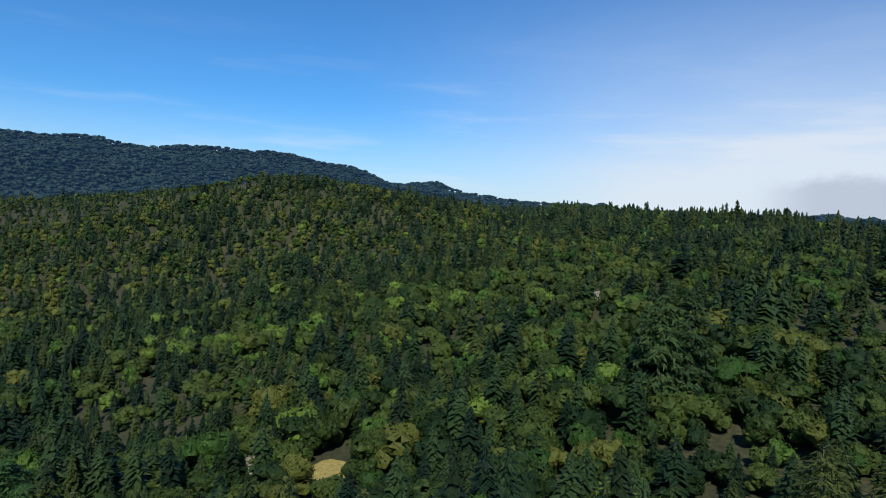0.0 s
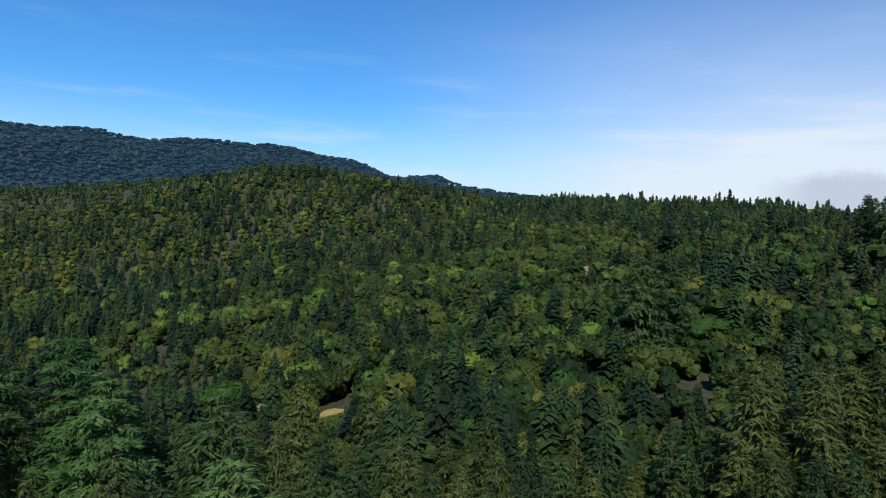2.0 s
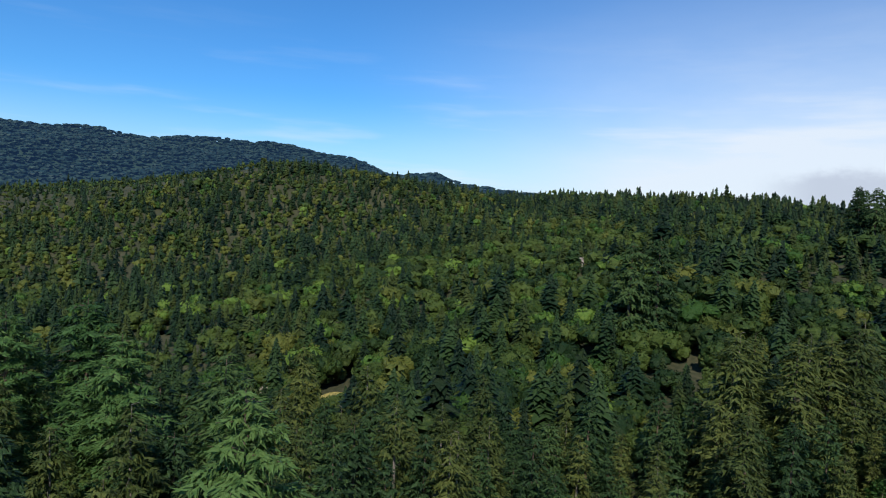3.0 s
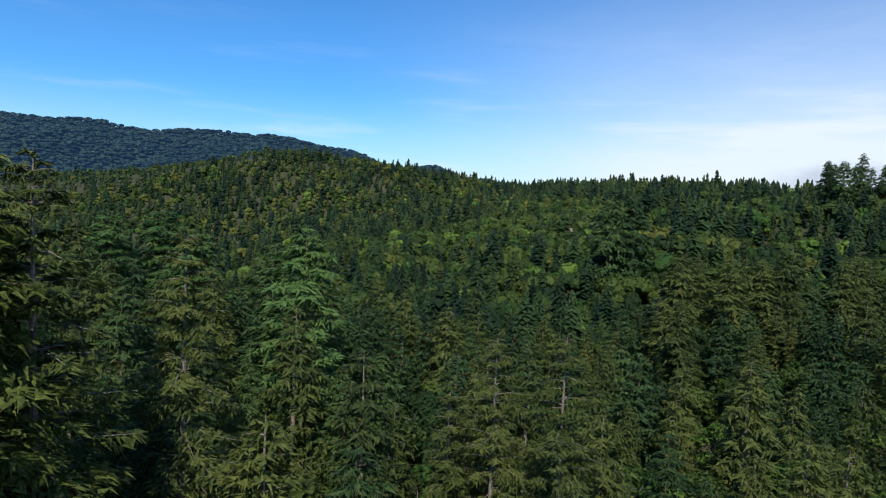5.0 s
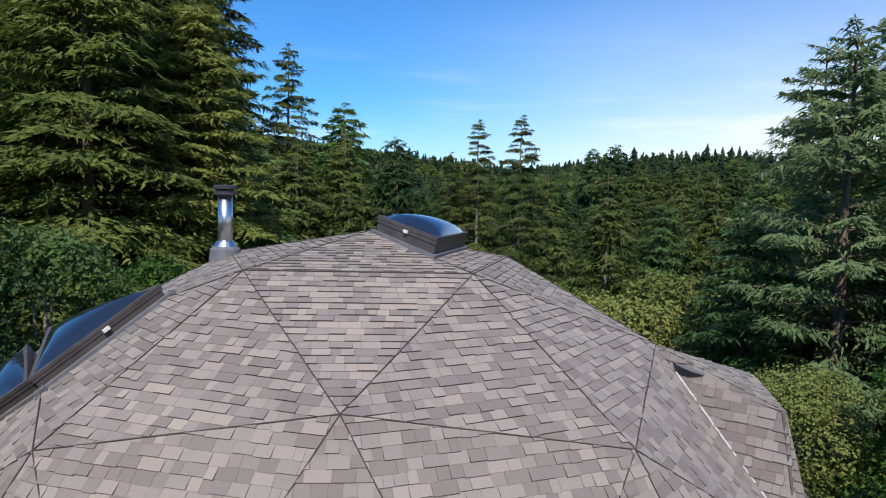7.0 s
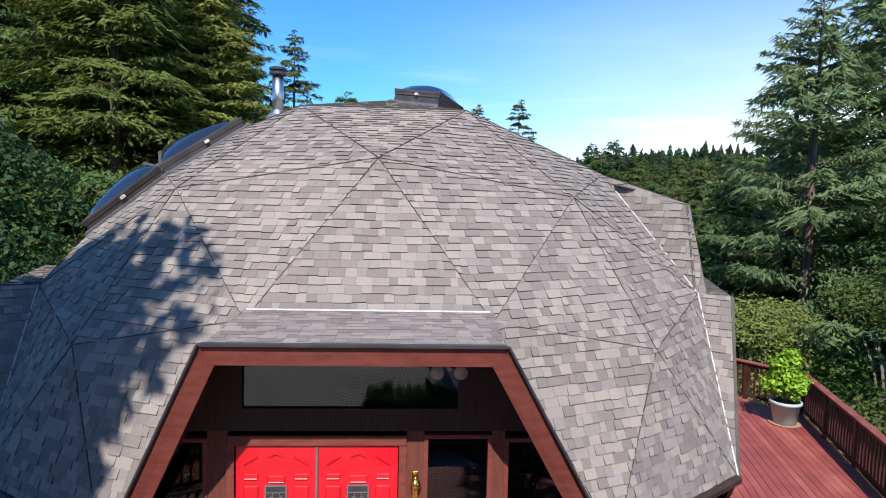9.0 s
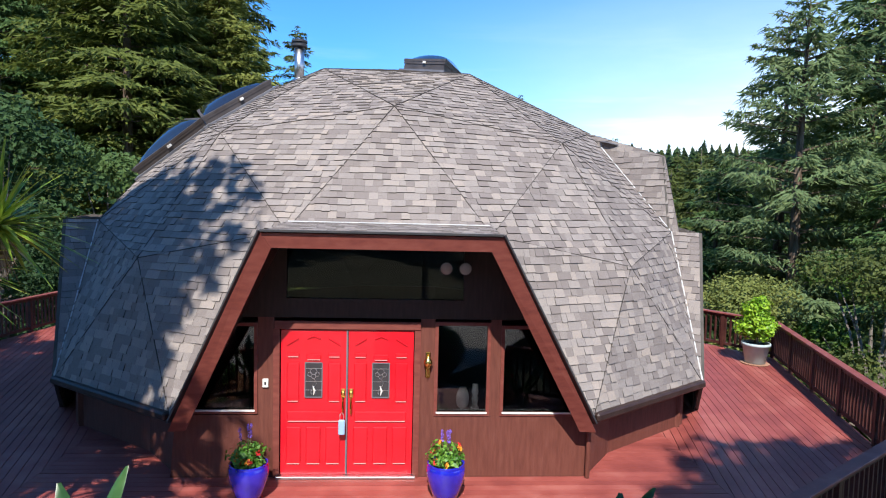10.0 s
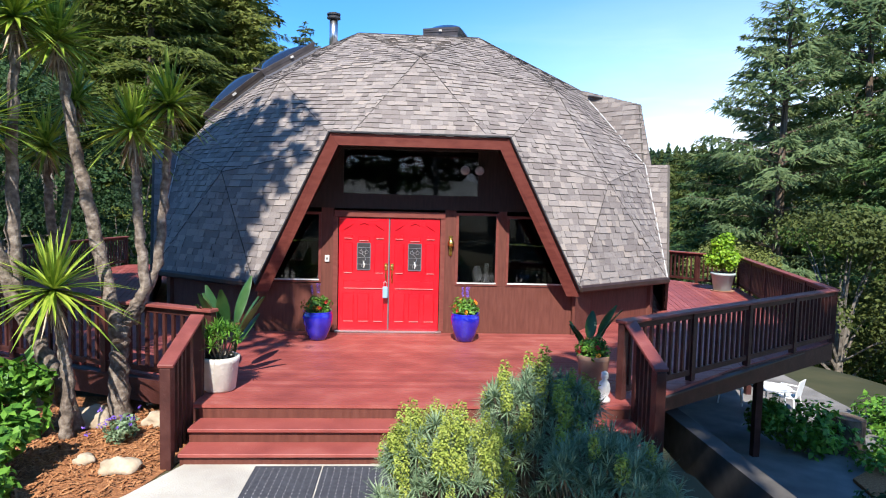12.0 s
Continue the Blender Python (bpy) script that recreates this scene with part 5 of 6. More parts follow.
# the tall group behind the dome's left, the firs to its right, the pair of redwoods down the slope
for key, x, y, top, fat in (
    ("red_a", -14.5, 45, 22, 1.35), ("red_a", -19, 53, 30, 1.3), ("red_a", -26, 47, 31, 1.3), ("red_a", -22, 65.6, 35.5, 1.2), ("red_b", -18.7, 70, 33, 1.1), ("red_a", -28, 60, 34, 1.05), ("red_a", -27, 76, 37, 1.0), ("red_b", -36, 70, 37, 1.1), ("fir_a", -24, 50, 27, 1.1),
    ("red_a", -34, 48, 31, 1.1), ("red_a", -19.5, 46, 20, 1.3), ("fir_b", -13.5, 56, 14, 1.1), ("red_b", -14.7, 84, 28.2, 1.05), ("valley_red", -6.2, 75, 16.5, 1.2), ("red_a", -18.9, 38, 29, 1.25),
    ("bay_a", -14, 24, 7.5, 1.1), ("bay_a", -16, 19, 9, 1.1), ("bay_a", -20, 22, 11, 1.2), ("fir_b", -29, 40, 23, 1.1), ("bay_a", -24, 28, 9, 1.2), ("bay_a", -12.5, 17.5, 3.5, 1.0), ("green_fir", -11, 124, 27, 1.25),
    ("fir_a", -40, 58, 34, 1.0), ("bay_a", -16, 14, 5, 1.0), ("bay_a", -21, 12, 7, 1.1), ("laurel_a", -12.5, 30, 5, 1.0), ("valley_red", -10.5, 66, 14, 1.3), ("red_a", -31, 52, 30, 1.0),
    ("fir_c", 26.2, 31, 18, 1.05), ("fir_c", 33.5, 33, 22, 1.05), ("fir_b", 38, 40, 24, 1.0), ("fir_c", 30, 39, 19, 1.0), ("fir_b", 24, 37, 7, 1.1), ("fir_b", 40, 30, 23, 1.0), ("fir_b", 30, 25, 9, 1.2),
    ("laurel_a", 20.5, 16.5, 2.6, 1.2), ("oak_n", 23.5, 12.5, 4.0, 1.1), ("oak_n", 18.0, 22.5, 1.5, 1.2), ("madrone_a", 26, 17, 5.5, 1.0), ("oak_n", 17.0, 11.5, 3.6, 1.1), ("oak_n", 19.5, 6.5, 2.6, 1.1), ("laurel_a", 15.6, 4.6, -0.6, 0.9),
    ("red_b", 11.7, 88, 19.6, 0.95), ("red_b", 17.6, 86.3, 20.2, 1.0), ("valley_red", 22.5, 90, 12, 1.2), ("red_b", 7.8, 90, 15, 0.9), ("mid_fir2", 92, 300, 36, 1.0), ("mid_fir2", 104, 303, 38.5, 1.0),
    ("green_fir", -47, 168, 28, 1.4), ("green_fir", -38, 160, 24, 1.4), ("valley_fir", -22, 158, 22, 1.4), ("green_fir", -55, 160, 27, 1.3), ("laurel_a", -5, 78, 1.5, 1.3), ("laurel_a", -8, 84, 3, 1.3), ("blossom", 12.4, 77, 1.9, 1.0), ("laurel_a", -4, 62, 0, 1.2), ("oak_a", 2, 46, 2.5, 1.1), ("oak_b", 8.5, 43, 2.6, 1.2), ("oak_a", 13.5, 50, 2.4, 1.1), ("oak_b", -2.5, 38, 0.5, 1.1), ("oak_a", 4, 33, -1, 1.0),
    ("laurel_a", 10, 34, -1.5, 1.1), ("laurel_a", 16, 37, -0.5, 1.1), ("oak_b", 19, 45, 0.5, 1.2), ("laurel_a", -1, 54, -1, 1.3), ("oak_b", 7, 58, 0, 1.3), ("laurel_a", 14, 28, -3, 1.0), ("oak_a", 21, 56, 0, 1.2), ("madrone_a", 17, 62, 0, 1.0),
    ("oak_b", -7, 31, -0.5, 1.0), ("oak_a", 0.5, 26, -2.4, 1.0), ("laurel_a", 8, 25, -3.0, 1.0), ("oak_b", 27, 50, 2, 1.2), ("laurel_a", 30, 60, 0, 1.3), ("fir_b", 33, 72, 8, 1.0), ("fir_b", 40, 62, 11, 1.0), ("mid_red", 29, 80, 9, 1.1),
):
    plant(key, x, y, top=top, fat=fat)
# trees before the house, behind the camera's last stand, that shade the dome's side and the rail
plant("tall_oak", -5.4, -9.2, top=18.2, fat=1.05)
plant("tall_oak", 4.6, -17.2, top=20, fat=1.15)
plant("tall_oak", -5.0, -7.1, top=13.6, fat=0.8)
plant("tall_oak", -8.8, -11.2, top=17, fat=0.9)
plant("tall_oak", 1.7, -17.4, top=15, fat=0.75)
plant("tall_oak", 5.3, -15.5, top=18.5, fat=0.9)
plant("tall_oak", -9.6, -8.8, top=18.5, fat=1.1)
plant("tall_oak", -12.5, -5.0, top=17.5, fat=1.0)
plant("bay_a", -13, -12, top=14, fat=1.0)
plant("bay_a", 16, -24, top=13, fat=1.2)
plant("fir_b", -22, -22, top=18)
plant("fir_b", 24, -30, top=18)
for k in range(11):
    plant(("mid_oak", "mid_fir2", "oak_c")[k % 3], -36 + 7.2 * k + tree_rand.uniform(-2, 2), -36 - 9 * tree_rand.random(), top=(13, 19, 12)[k % 3] + tree_rand.uniform(-2, 3), fat=1.2)
# a stand of redwoods on the spur across the valley
for k in range(11):
    plant(("mid_red", "mid_red2", "mid_red")[k % 3], 70 + 6.4 * k + tree_rand.uniform(-2, 2), 192 + 1.2 * k + tree_rand.uniform(-7, 7), top=22.5 + tree_rand.uniform(-2.5, 2), fat=1.15)


def fill_valley():
    taken = [(o.location.x, o.location.y) for o in scene.objects if o.get("group", "").endswith("of the wood")]
    y = 66.0
    while y < 200:
        x = -0.64 * (y - 20) - 8
        while x < 0.84 * (y - 20) + 8:
            px, py = x + tree_rand.uniform(-2.6, 2.6), y + tree_rand.uniform(-2.6, 2.6)
            x += 8.4
            if math.hypot(px, py - 30) > 188 or any((px - a) ** 2 + (py - b) ** 2 < 20 for a, b in taken) or (abs(px - 12) < 7 and py < 84):
                continue
            u = tree_rand.random()
            n1 = noise.noise((px / 50, py / 50, 3.3))
            if u < 0.36 + 0.6 * n1:
                plant(tree_rand.choice(("mid_oak", "mid_laurel", "mid_oak")), px, py, scale=tree_rand.uniform(0.75, 1.1), fat=1.1)
            else:
                tall = tree_rand.uniform(0.62, 1.1)
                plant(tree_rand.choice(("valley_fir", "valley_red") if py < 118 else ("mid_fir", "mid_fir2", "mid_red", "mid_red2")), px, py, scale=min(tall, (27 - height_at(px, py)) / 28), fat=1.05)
        y += 7.7


fill_valley()

# a knot of tall firs on the right-hand shoulder of the hills
for k in range(13):
    plant(("mid_fir", "mid_fir2")[k % 2], 272 + 58 * (k / 12) + tree_rand.uniform(-4, 4), 424 + tree_rand.uniform(-12, 10), top=58 + 15 * math.sin(math.pi * min(1, 0.25 + k / 13)) + tree_rand.uniform(-4, 3), fat=1.0)

# ---------------------------------------------------------------- clearings and far cottages
GRASS = material("dry_grass", [(0.16, 0.15, 0.035), (0.30, 0.24, 0.07), (0.42, 0.33, 0.12)], rough=0.95, scale=0.8, bump=0.5, bump_scale=6)
TRACK = material("pale_track", [(0.28, 0.24, 0.17), (0.40, 0.35, 0.27)], rough=0.95, scale=0.6)
ROOFING = material("cottage_roofing", [(0.16, 0.13, 0.11), (0.26, 0.21, 0.18)], rough=0.9, scale=1.5)
PLASTER = material("cottage_walls", [(0.30, 0.26, 0.21), (0.42, 0.37, 0.31)], rough=0.9, scale=1.5)


def clearing(cx, cy, rx, ry, mat, label):
    """A draped patch of open ground with an uneven edge."""
    verts, faces, n = [], [], 36
    for k in range(n):
        a = 6.2832 * k / n
        e = 1 + 0.25 * noise.noise((math.cos(a) * 1.5, math.sin(a) * 1.5, cx))
        for f in (0.0, 0.35, 0.7, 1.0):
            x, y = cx + math.cos(a) * rx * e * f, cy + math.sin(a) * ry * e * f
            verts.append((x, y, height_at(x, y) + 0.35 * (1.02 - f)))
    for k in range(n):
        j = (k + 1) % n
        for q in range(3):
            faces.append((k * 4 + q, k * 4 + q + 1, j * 4 + q + 1, j * 4 + q))
    tagged(new("meadow", mesh_of("meadow", verts, faces, [mat], smooth=True)), label, "meadow", kind="structure")


clearing(-21, 297, 9, 15, GRASS, "small dry golden meadow among the trees")
clearing(330, 470, 24, 9, TRACK, "pale open ground before the far cottage")


def cottage(x, y, w, d, h, turn):
    c = thing("cottage", "small far cottage with a brown gabled roof", "house", (x, y, height_at(x, y) - 0.4), turn, group="far cottages")
    part("wall", box(bmesh.new(), (-w / 2, -d / 2, 0), (w / 2, d / 2, h)), PLASTER, c)
    for s in (-1, 1):
        pts = [Vector((-w / 2 - 0.5, s * (d / 2 + 0.5), h - 0.25)), Vector((w / 2 + 0.5, s * (d / 2 + 0.5), h - 0.25)), Vector((w / 2 + 0.5, 0, h + d * 0.28)), Vector((-w / 2 - 0.5, 0, h + d * 0.28))]
        part("roof", poly_prism(pts, (0, -s * 0.3, 1), 0.2), ROOFING, c)
    for k in (-1, 1):
        part("window", box(bmesh.new(), (k * w * 0.25 - 0.6, -d / 2 - 0.06, h * 0.35), (k * w * 0.25 + 0.6, -d / 2 + 0.02, h * 0.8)), BLACKMETAL, c)


cottage(340, 478, 14, 9, 4.5, 20)
cottage(-46, 305, 11, 8, 5, -10)
cottage(118, 452, 11, 8, 3.6, 15)


# ---------------------------------------------------------------- the garden
YUCCA = material("yucca_leaves", [(0.09, 0.17, 0.018), (0.20, 0.30, 0.030), (0.36, 0.44, 0.06)], rough=0.4, scale=3, island=0.5, translucent=0.25, spec=0.4)
DRY = material("dry_leaves", [(0.16, 0.11, 0.07), (0.30, 0.22, 0.15), (0.45, 0.37, 0.28)], rough=0.8, scale=6, island=0.5)
YUCCA_BARK = material("yucca_bark", [(0.055, 0.042, 0.034), (0.16, 0.125, 0.10), (0.34, 0.29, 0.24)], rough=0.9, scale=14, bump=1.0, bump_scale=22)
SPURGE = material("spurge_leaves", [(0.10, 0.16, 0.085), (0.19, 0.27, 0.15), (0.30, 0.38, 0.23)], rough=0.6, scale=3, island=0.5, translucent=0.2)
SPURGE_BLOOM = material("spurge_bloom", [(0.17, 0.22, 0.035), (0.28, 0.34, 0.055), (0.42, 0.46, 0.11)], rough=0.7, scale=14, island=0.4, translucent=0.2)
BUSH = material("bush_leaves", [(0.04, 0.13, 0.015), (0.10, 0.24, 0.03), (0.20, 0.38, 0.05)], rough=0.45, scale=4, island=0.5, translucent=0.25)
PADDLE = material("paddle_leaves", [(0.015, 0.05, 0.015), (0.04, 0.10, 0.03), (0.09, 0.17, 0.05)], rough=0.35, scale=3, island=0.4, translucent=0.15)
CITRUS = material("citrus_leaves", [(0.09, 0.20, 0.012), (0.20, 0.36, 0.02), (0.34, 0.50, 0.04)], rough=0.4, scale=4, island=0.5, translucent=0.3)
PETAL_RED = material("red_petals", [(0.45, 0.010, 0.015), (0.65, 0.03, 0.03)], rough=0.6, scale=20)
PETAL_ORANGE = material("orange_petals", [(0.70, 0.24, 0.02), (0.85, 0.42, 0.04)], rough=0.6, scale=20)
PETAL_VIOLET = material("violet_petals", [(0.13, 0.06, 0.42), (0.24, 0.14, 0.60)], rough=0.6, scale=20)
STEM = material("stems", [(0.10, 0.075, 0.05), (0.18, 0.14, 0.10)], rough=0.8, scale=10)
PLASTIC = material("white_plastic", [(0.70, 0.70, 0.69), (0.80, 0.80, 0.79)], rough=0.4, scale=4)
PLANTER_GREY = material("grey_blue_planter", [(0.30, 0.36, 0.37), (0.42, 0.49, 0.50)], rough=0.5, scale=5)
POT_WHITE = material("white_glazed_pot", [(0.50, 0.47, 0.42), (0.66, 0.63, 0.57)], rough=0.5, scale=6, bump=0.3, bump_scale=25)
TERRACOTTA = material("terracotta", [(0.26, 0.14, 0.09), (0.38, 0.22, 0.15)], rough=0.8, scale=6)
STONE = material("tan_stone", [(0.26, 0.20, 0.14), (0.40, 0.32, 0.23), (0.52, 0.44, 0.34)], rough=0.85, scale=6, bump=0.6, bump_scale=18)
RUBBER = material("rubber_mat", [(0.030, 0.032, 0.040), (0.060, 0.062, 0.072)], rough=0.8, scale=20)
SOIL_POT = material("potting_soil", [(0.03, 0.022, 0.016), (0.06, 0.045, 0.03)], rough=0.95, scale=30)
plants_rng = np.random.default_rng(33)


def blades(count, length, width, low, high, seed, curve=0.35, segs=3, fold=0.25, jitter=0.25):
    """Sword leaves from one point: polar angles between low and high (from straight up); quads as triangles."""
    g = np.random.default_rng(seed)
    tri = []
    for k in range(count):
        th = k * 2.39996 + g.normal() * 0.1
        po = np.radians(low + (high - low) * ((k + 0.5) / count) ** 0.7 + g.normal() * 5)
        ln = length * (1 - jitter + 2 * jitter * g.random())
        d = np.array([np.sin(po) * np.cos(th), np.sin(po) * np.sin(th), np.cos(po)])
        s = np.array([-np.sin(th), np.cos(th), 0])
        up = np.cross(s, d)
        rows = []
        for j in range(segs + 1):
            t = j / segs
            p = d * ln * t - np.array([0, 0, curve * ln * t * t * np.sin(po)])
            w = width * (1 - t) ** 0.6 * min(1, 0.55 + 2 * t)
            rows.append((p - s * w - up * w * fold, p + up * 0.0, p + s * w - up * w * fold))
        for a, b in zip(rows, rows[1:]):
            for q in (0, 1):
                tri += [(a[q], a[q + 1], b[q + 1]), (a[q], b[q + 1], b[q])]
    return np.array(tri)


def leaf_puff(count, radius, size, seed, squash=(1, 1, 1), hollow=0.45, slim=0.5):
    """Small single leaves through a rounded volume; triangles."""
    g = np.random.default_rng(seed)
    v = g.normal(size=(count, 3))
    v /= np.linalg.norm(v, axis=1)[:, None]
    bump = 1 + 0.25 * np.sin(v[:, :1] * 5 + seed) * np.cos(v[:, 1:2] * 4 + seed)
    p = v * (hollow + (1 - hollow) * g.random((count, 1)) ** 0.5) * radius * bump * np.array(squash)
    n = v * 0.7 + np.array([0, 0, 0.5]) + g.normal(size=(count, 3)) * 0.5
    n /= np.linalg.norm(n, axis=1)[:, None]
    a = np.cross(n, g.normal(size=(count, 3)))
    a /= np.linalg.norm(a, axis=1)[:, None]
    b = np.cross(n, a)
    s = (size * (0.6 + 0.8 * g.random(count)))[:, None]
    one = np.stack([p - a * s, p - b * s * slim, p + b * s * slim], 1)
    two = np.stack([p + a * s - n * s * 0.25, p + b * s * slim, p - b * s * slim], 1)
    return np.concatenate([one, two])


def grown(name, tri, mat, parent, label="", where=(0, 0, 0)):
    ob = new(name, as_mesh(name, np.asarray(tri) + np.array(where), mat))
    ob.parent = parent
    if label:
        ob["label"] = label
    return ob


def yucca(x, y, stems, label, seed):
    """Stems (lists of points from the ground) that each bear a rosette over a skirt of dry leaves."""
    z = height_at(x, y) - 0.05
    t = thing("yucca_tree", label, "yucca", (x, y, z), group="yuccas by the steps")
    o = Vector((x, y, z))
    for k, (pts, r, size, headed) in enumerate(stems):
        local = [Vector(p) - o for p in pts]
        fine = []
        for a, b in zip(local, local[1:]):
            for j in range(9):
                fine.append(a.lerp(b, j / 9) + Vector((0.012 * math.sin(j * 2 + k), 0.012 * math.cos(j * 3 + k), 0)))
        fine.append(local[-1])
        n = len(fine)
        part("trunk", tube(fine, [0.82 * r * (1.25 - 0.55 * j / (n - 1)) * (1 + 0.13 * (j % 2) + 0.08 * math.sin(j * 2.3 + seed)) for j in range(n)], 10), YUCCA_BARK, t, smooth=True)
        if headed:
            head = np.array(local[-1])
            grown("rosette", blades(105, size * 1.25, 0.034, 3, 118, seed + k, curve=0.22, segs=3), YUCCA, t, "bright green sword leaves", head)
            grown("dry_skirt", blades(34, size * 0.72, 0.022, 128, 172, seed + k + 50, curve=0.1, segs=2), DRY, t, "hanging dry brown leaves", head - [0, 0, 0.05])
    return t


G = -0.47
yucca(-3.3, -3.35, [([(-3.3, -3.35, G), (-3.32, -3.3, 0.35), (-3.26, -3.25, 0.75)], 0.13, 0.6, False),
                    ([(-3.26, -3.25, 0.72), (-3.02, -3.2, 1.2), (-3.12, -3.2, 2.2), (-3.15, -3.2, 3.2)], 0.075, 0.62, True),
                    ([(-3.2, -3.2, 0.72), (-2.92, -3.05, 1.5), (-2.85, -2.95, 2.6), (-2.81, -2.9, 3.55)], 0.07, 0.58, True),
                    ([(-3.3, -3.3, 0.5), (-3.55, -3.3, 1.7), (-3.8, -3.35, 3.0), (-3.95, -3.4, 4.2)], 0.09, 0.62, True)], "branching yucca with green rosettes on grey stems", 5)
yucca(-3.62, -3.75, [([(-3.62, -3.75, G), (-3.85, -3.8, 0.25), (-4.2, -3.9, 1.1), (-4.45, -4.1, 2.2), (-4.4, -4.2, 3.1)], 0.10, 0.62, True),
                     ([(-4.2, -3.9, 1.1), (-4.25, -3.85, 2.6), (-4.2, -3.8, 4.35)], 0.075, 0.62, True)], "leaning yucca with rosettes high on grey stems", 15)
yucca(-3.60, -4.05, [([(-3.60, -4.05, G), (-3.55, -4.05, 0.2), (-3.62, -4.08, 0.75), (-3.68, -4.1, 1.28)], 0.07, 0.66, True)], "low yucca with a broad bright rosette", 25)
yucca(-4.55, -2.4, [([(-4.55, -2.4, G), (-4.5, -2.3, 1.4), (-4.5, -1.9, 3.7)], 0.08, 0.55, True),
                    ([(-4.5, -2.3, 1.0), (-4.62, -2.4, 2.1), (-4.64, -2.4, 3.0)], 0.07, 0.55, True)], "yucca in shade behind the others", 35)


def paddle_plant(x, y, z, count, tall, seed, label):
    """Upright stalks with broad paddle leaves."""
    t = thing("paddle_leaf_plant", label, "plant", (x, y, z), group="paddle plants")
    g = random.Random(seed)
    for k in range(count):
        a = 2.4 * k + g.random()
        h = tall * (0.65 + 0.4 * g.random())
        lean = 0.16 + 0.28 * g.random()
        d = Vector((math.cos(a), math.sin(a), 0))
        tip = d * lean * h + Vector((0, 0, h))
        base = d * 0.04
        mid = d * lean * h * 0.42 + Vector((0, 0, h * 0.55))
        part("stalk", tube([base, mid], [0.014, 0.010], 5), PADDLE, t)
        s = Vector((-d.y, d.x, 0))
        bm = bmesh.new()
        rows = []
        for j in range(6):
            f = j / 5
            p = mid.lerp(tip, f) + d * 0.10 * f * f
            w = 0.085 * math.sin(math.pi * min(0.97, 0.1 + 0.88 * f)) ** 0.7
            rows.append([bm.verts.new(p - s * w + d * 0.025), bm.verts.new(p), bm.verts.new(p + s * w + d * 0.025)])
        for r0, r1 in zip(rows, rows[1:]):
            for q in (0, 1):
                bm.faces.new((r0[q], r0[q + 1], r1[q + 1], r1[q]))
        part("leaf", bm, PADDLE, t, smooth=True)
    return t


def pot(name, label, x, y, z, profile, mat, category="plant pot", group="", soil=0.9):
    t = thing(name, label, category, (x, y, z), group=group)
    inner = [(r - 0.02, h) for r, h in profile[::-1] if h > profile[-1][1] * 0.75]
    part("body", lathe(profile + inner, 28), mat, t, smooth=True)
    top = profile[-1]
    part("soil", lathe([(0.01, top[1] * soil - 0.01), (top[0] * 0.93, top[1] * soil - 0.01), (top[0] * 0.93, top[1] * soil), (0.01, top[1] * soil + 0.01)], 20), SOIL_POT, t)
    return t


def flowers(x, y, z, seed, width=0.27, tall=0.36, violet=3, label="mixed bedding flowers in red, orange and violet"):
    t = thing("flowering_plant", label, "flowers", (x, y, z), group="potted flowers")
    g = random.Random(seed)
    grown("foliage", leaf_puff(750, width, 0.034, seed, (1, 1, 0.75), 0.1), BUSH, t, "", (0, 0, tall * 0.42))
    for k in range(9):
        a = g.random() * 6.28
        p = (math.cos(a) * width * 0.85 * g.random() ** 0.3, math.sin(a) * width * 0.85, tall * (0.25 + 0.5 * g.random()))
        red = k < 5
        grown("red_bloom" if red else "orange_bloom", leaf_puff(22, 0.038, 0.02, seed + k, hollow=0.3), PETAL_RED if red else PETAL_ORANGE, t, "", p)
    for k in range(violet):
        a = g.random() * 6.28
        b = Vector((math.cos(a) * 0.08, math.sin(a) * 0.08, tall * 0.7))
        e = b + Vector((math.cos(a) * 0.03, math.sin(a) * 0.03, 0.27))
        part("stalk", tube([b, e], [0.004, 0.003], 4), STEM, t)
        for j in range(7):
            grown("violet_bloom", leaf_puff(9, 0.018, 0.012, seed + j + 7 * k, hollow=0.2), PETAL_VIOLET, t, "", tuple(b.lerp(e, 0.45 + 0.09 * j)))
    return t


URN = [(0.125, 0.0), (0.15, 0.01), (0.20, 0.14), (0.245, 0.30), (0.255, 0.39), (0.245, 0.45), (0.232, 0.47), (0.245, 0.49)]
for k, x in enumerate((-1.18, 1.34)):
    pot("glazed_pot", "glossy cobalt blue ceramic pot on the deck", x, -0.66, 0.001, URN, BLUE, group="blue pots by the door")
    flowers(x, -0.66, 0.42, 60 + 7 * k, 0.24)
BUCKET = [(0.17, 0.0), (0.19, 0.02), (0.225, 0.34), (0.235, 0.36), (0.24, 0.42), (0.225, 0.425)]
pot("carved_planter", "white glazed planter with raised ornament beside the steps", -1.98, -3.60, 0.001, BUCKET, POT_WHITE)
t = thing("spurge_plant", "bright green leafy plant in the white planter", "plant", (-1.98, -3.60, 0.37))
for k in range(16):
    a, r = k * 2.4, 0.05 + 0.20 * (k / 16) ** 0.6
    p = (math.cos(a) * r, math.sin(a) * r, 0.12 + 0.28 * (1 - (r / 0.3) ** 2) + 0.03 * (k % 3))
    part("stem", tube([(p[0] * 0.3, p[1] * 0.3, 0.0), p], [0.009, 0.007], 5), STEM, t)
    grown("leaf_rosette", blades(26, 0.15, 0.013, 8, 105, 300 + k, curve=0.2, segs=2), BUSH, t, "", p)
paddle_plant(-2.02, -3.15, 0.001, 9, 1.25, 3, "dark green paddle-leaved plant beside the hand rail")
paddle_plant(2.95, -2.55, 0.001, 7, 0.95, 4, "shaded paddle-leaved plant by the deck rail")
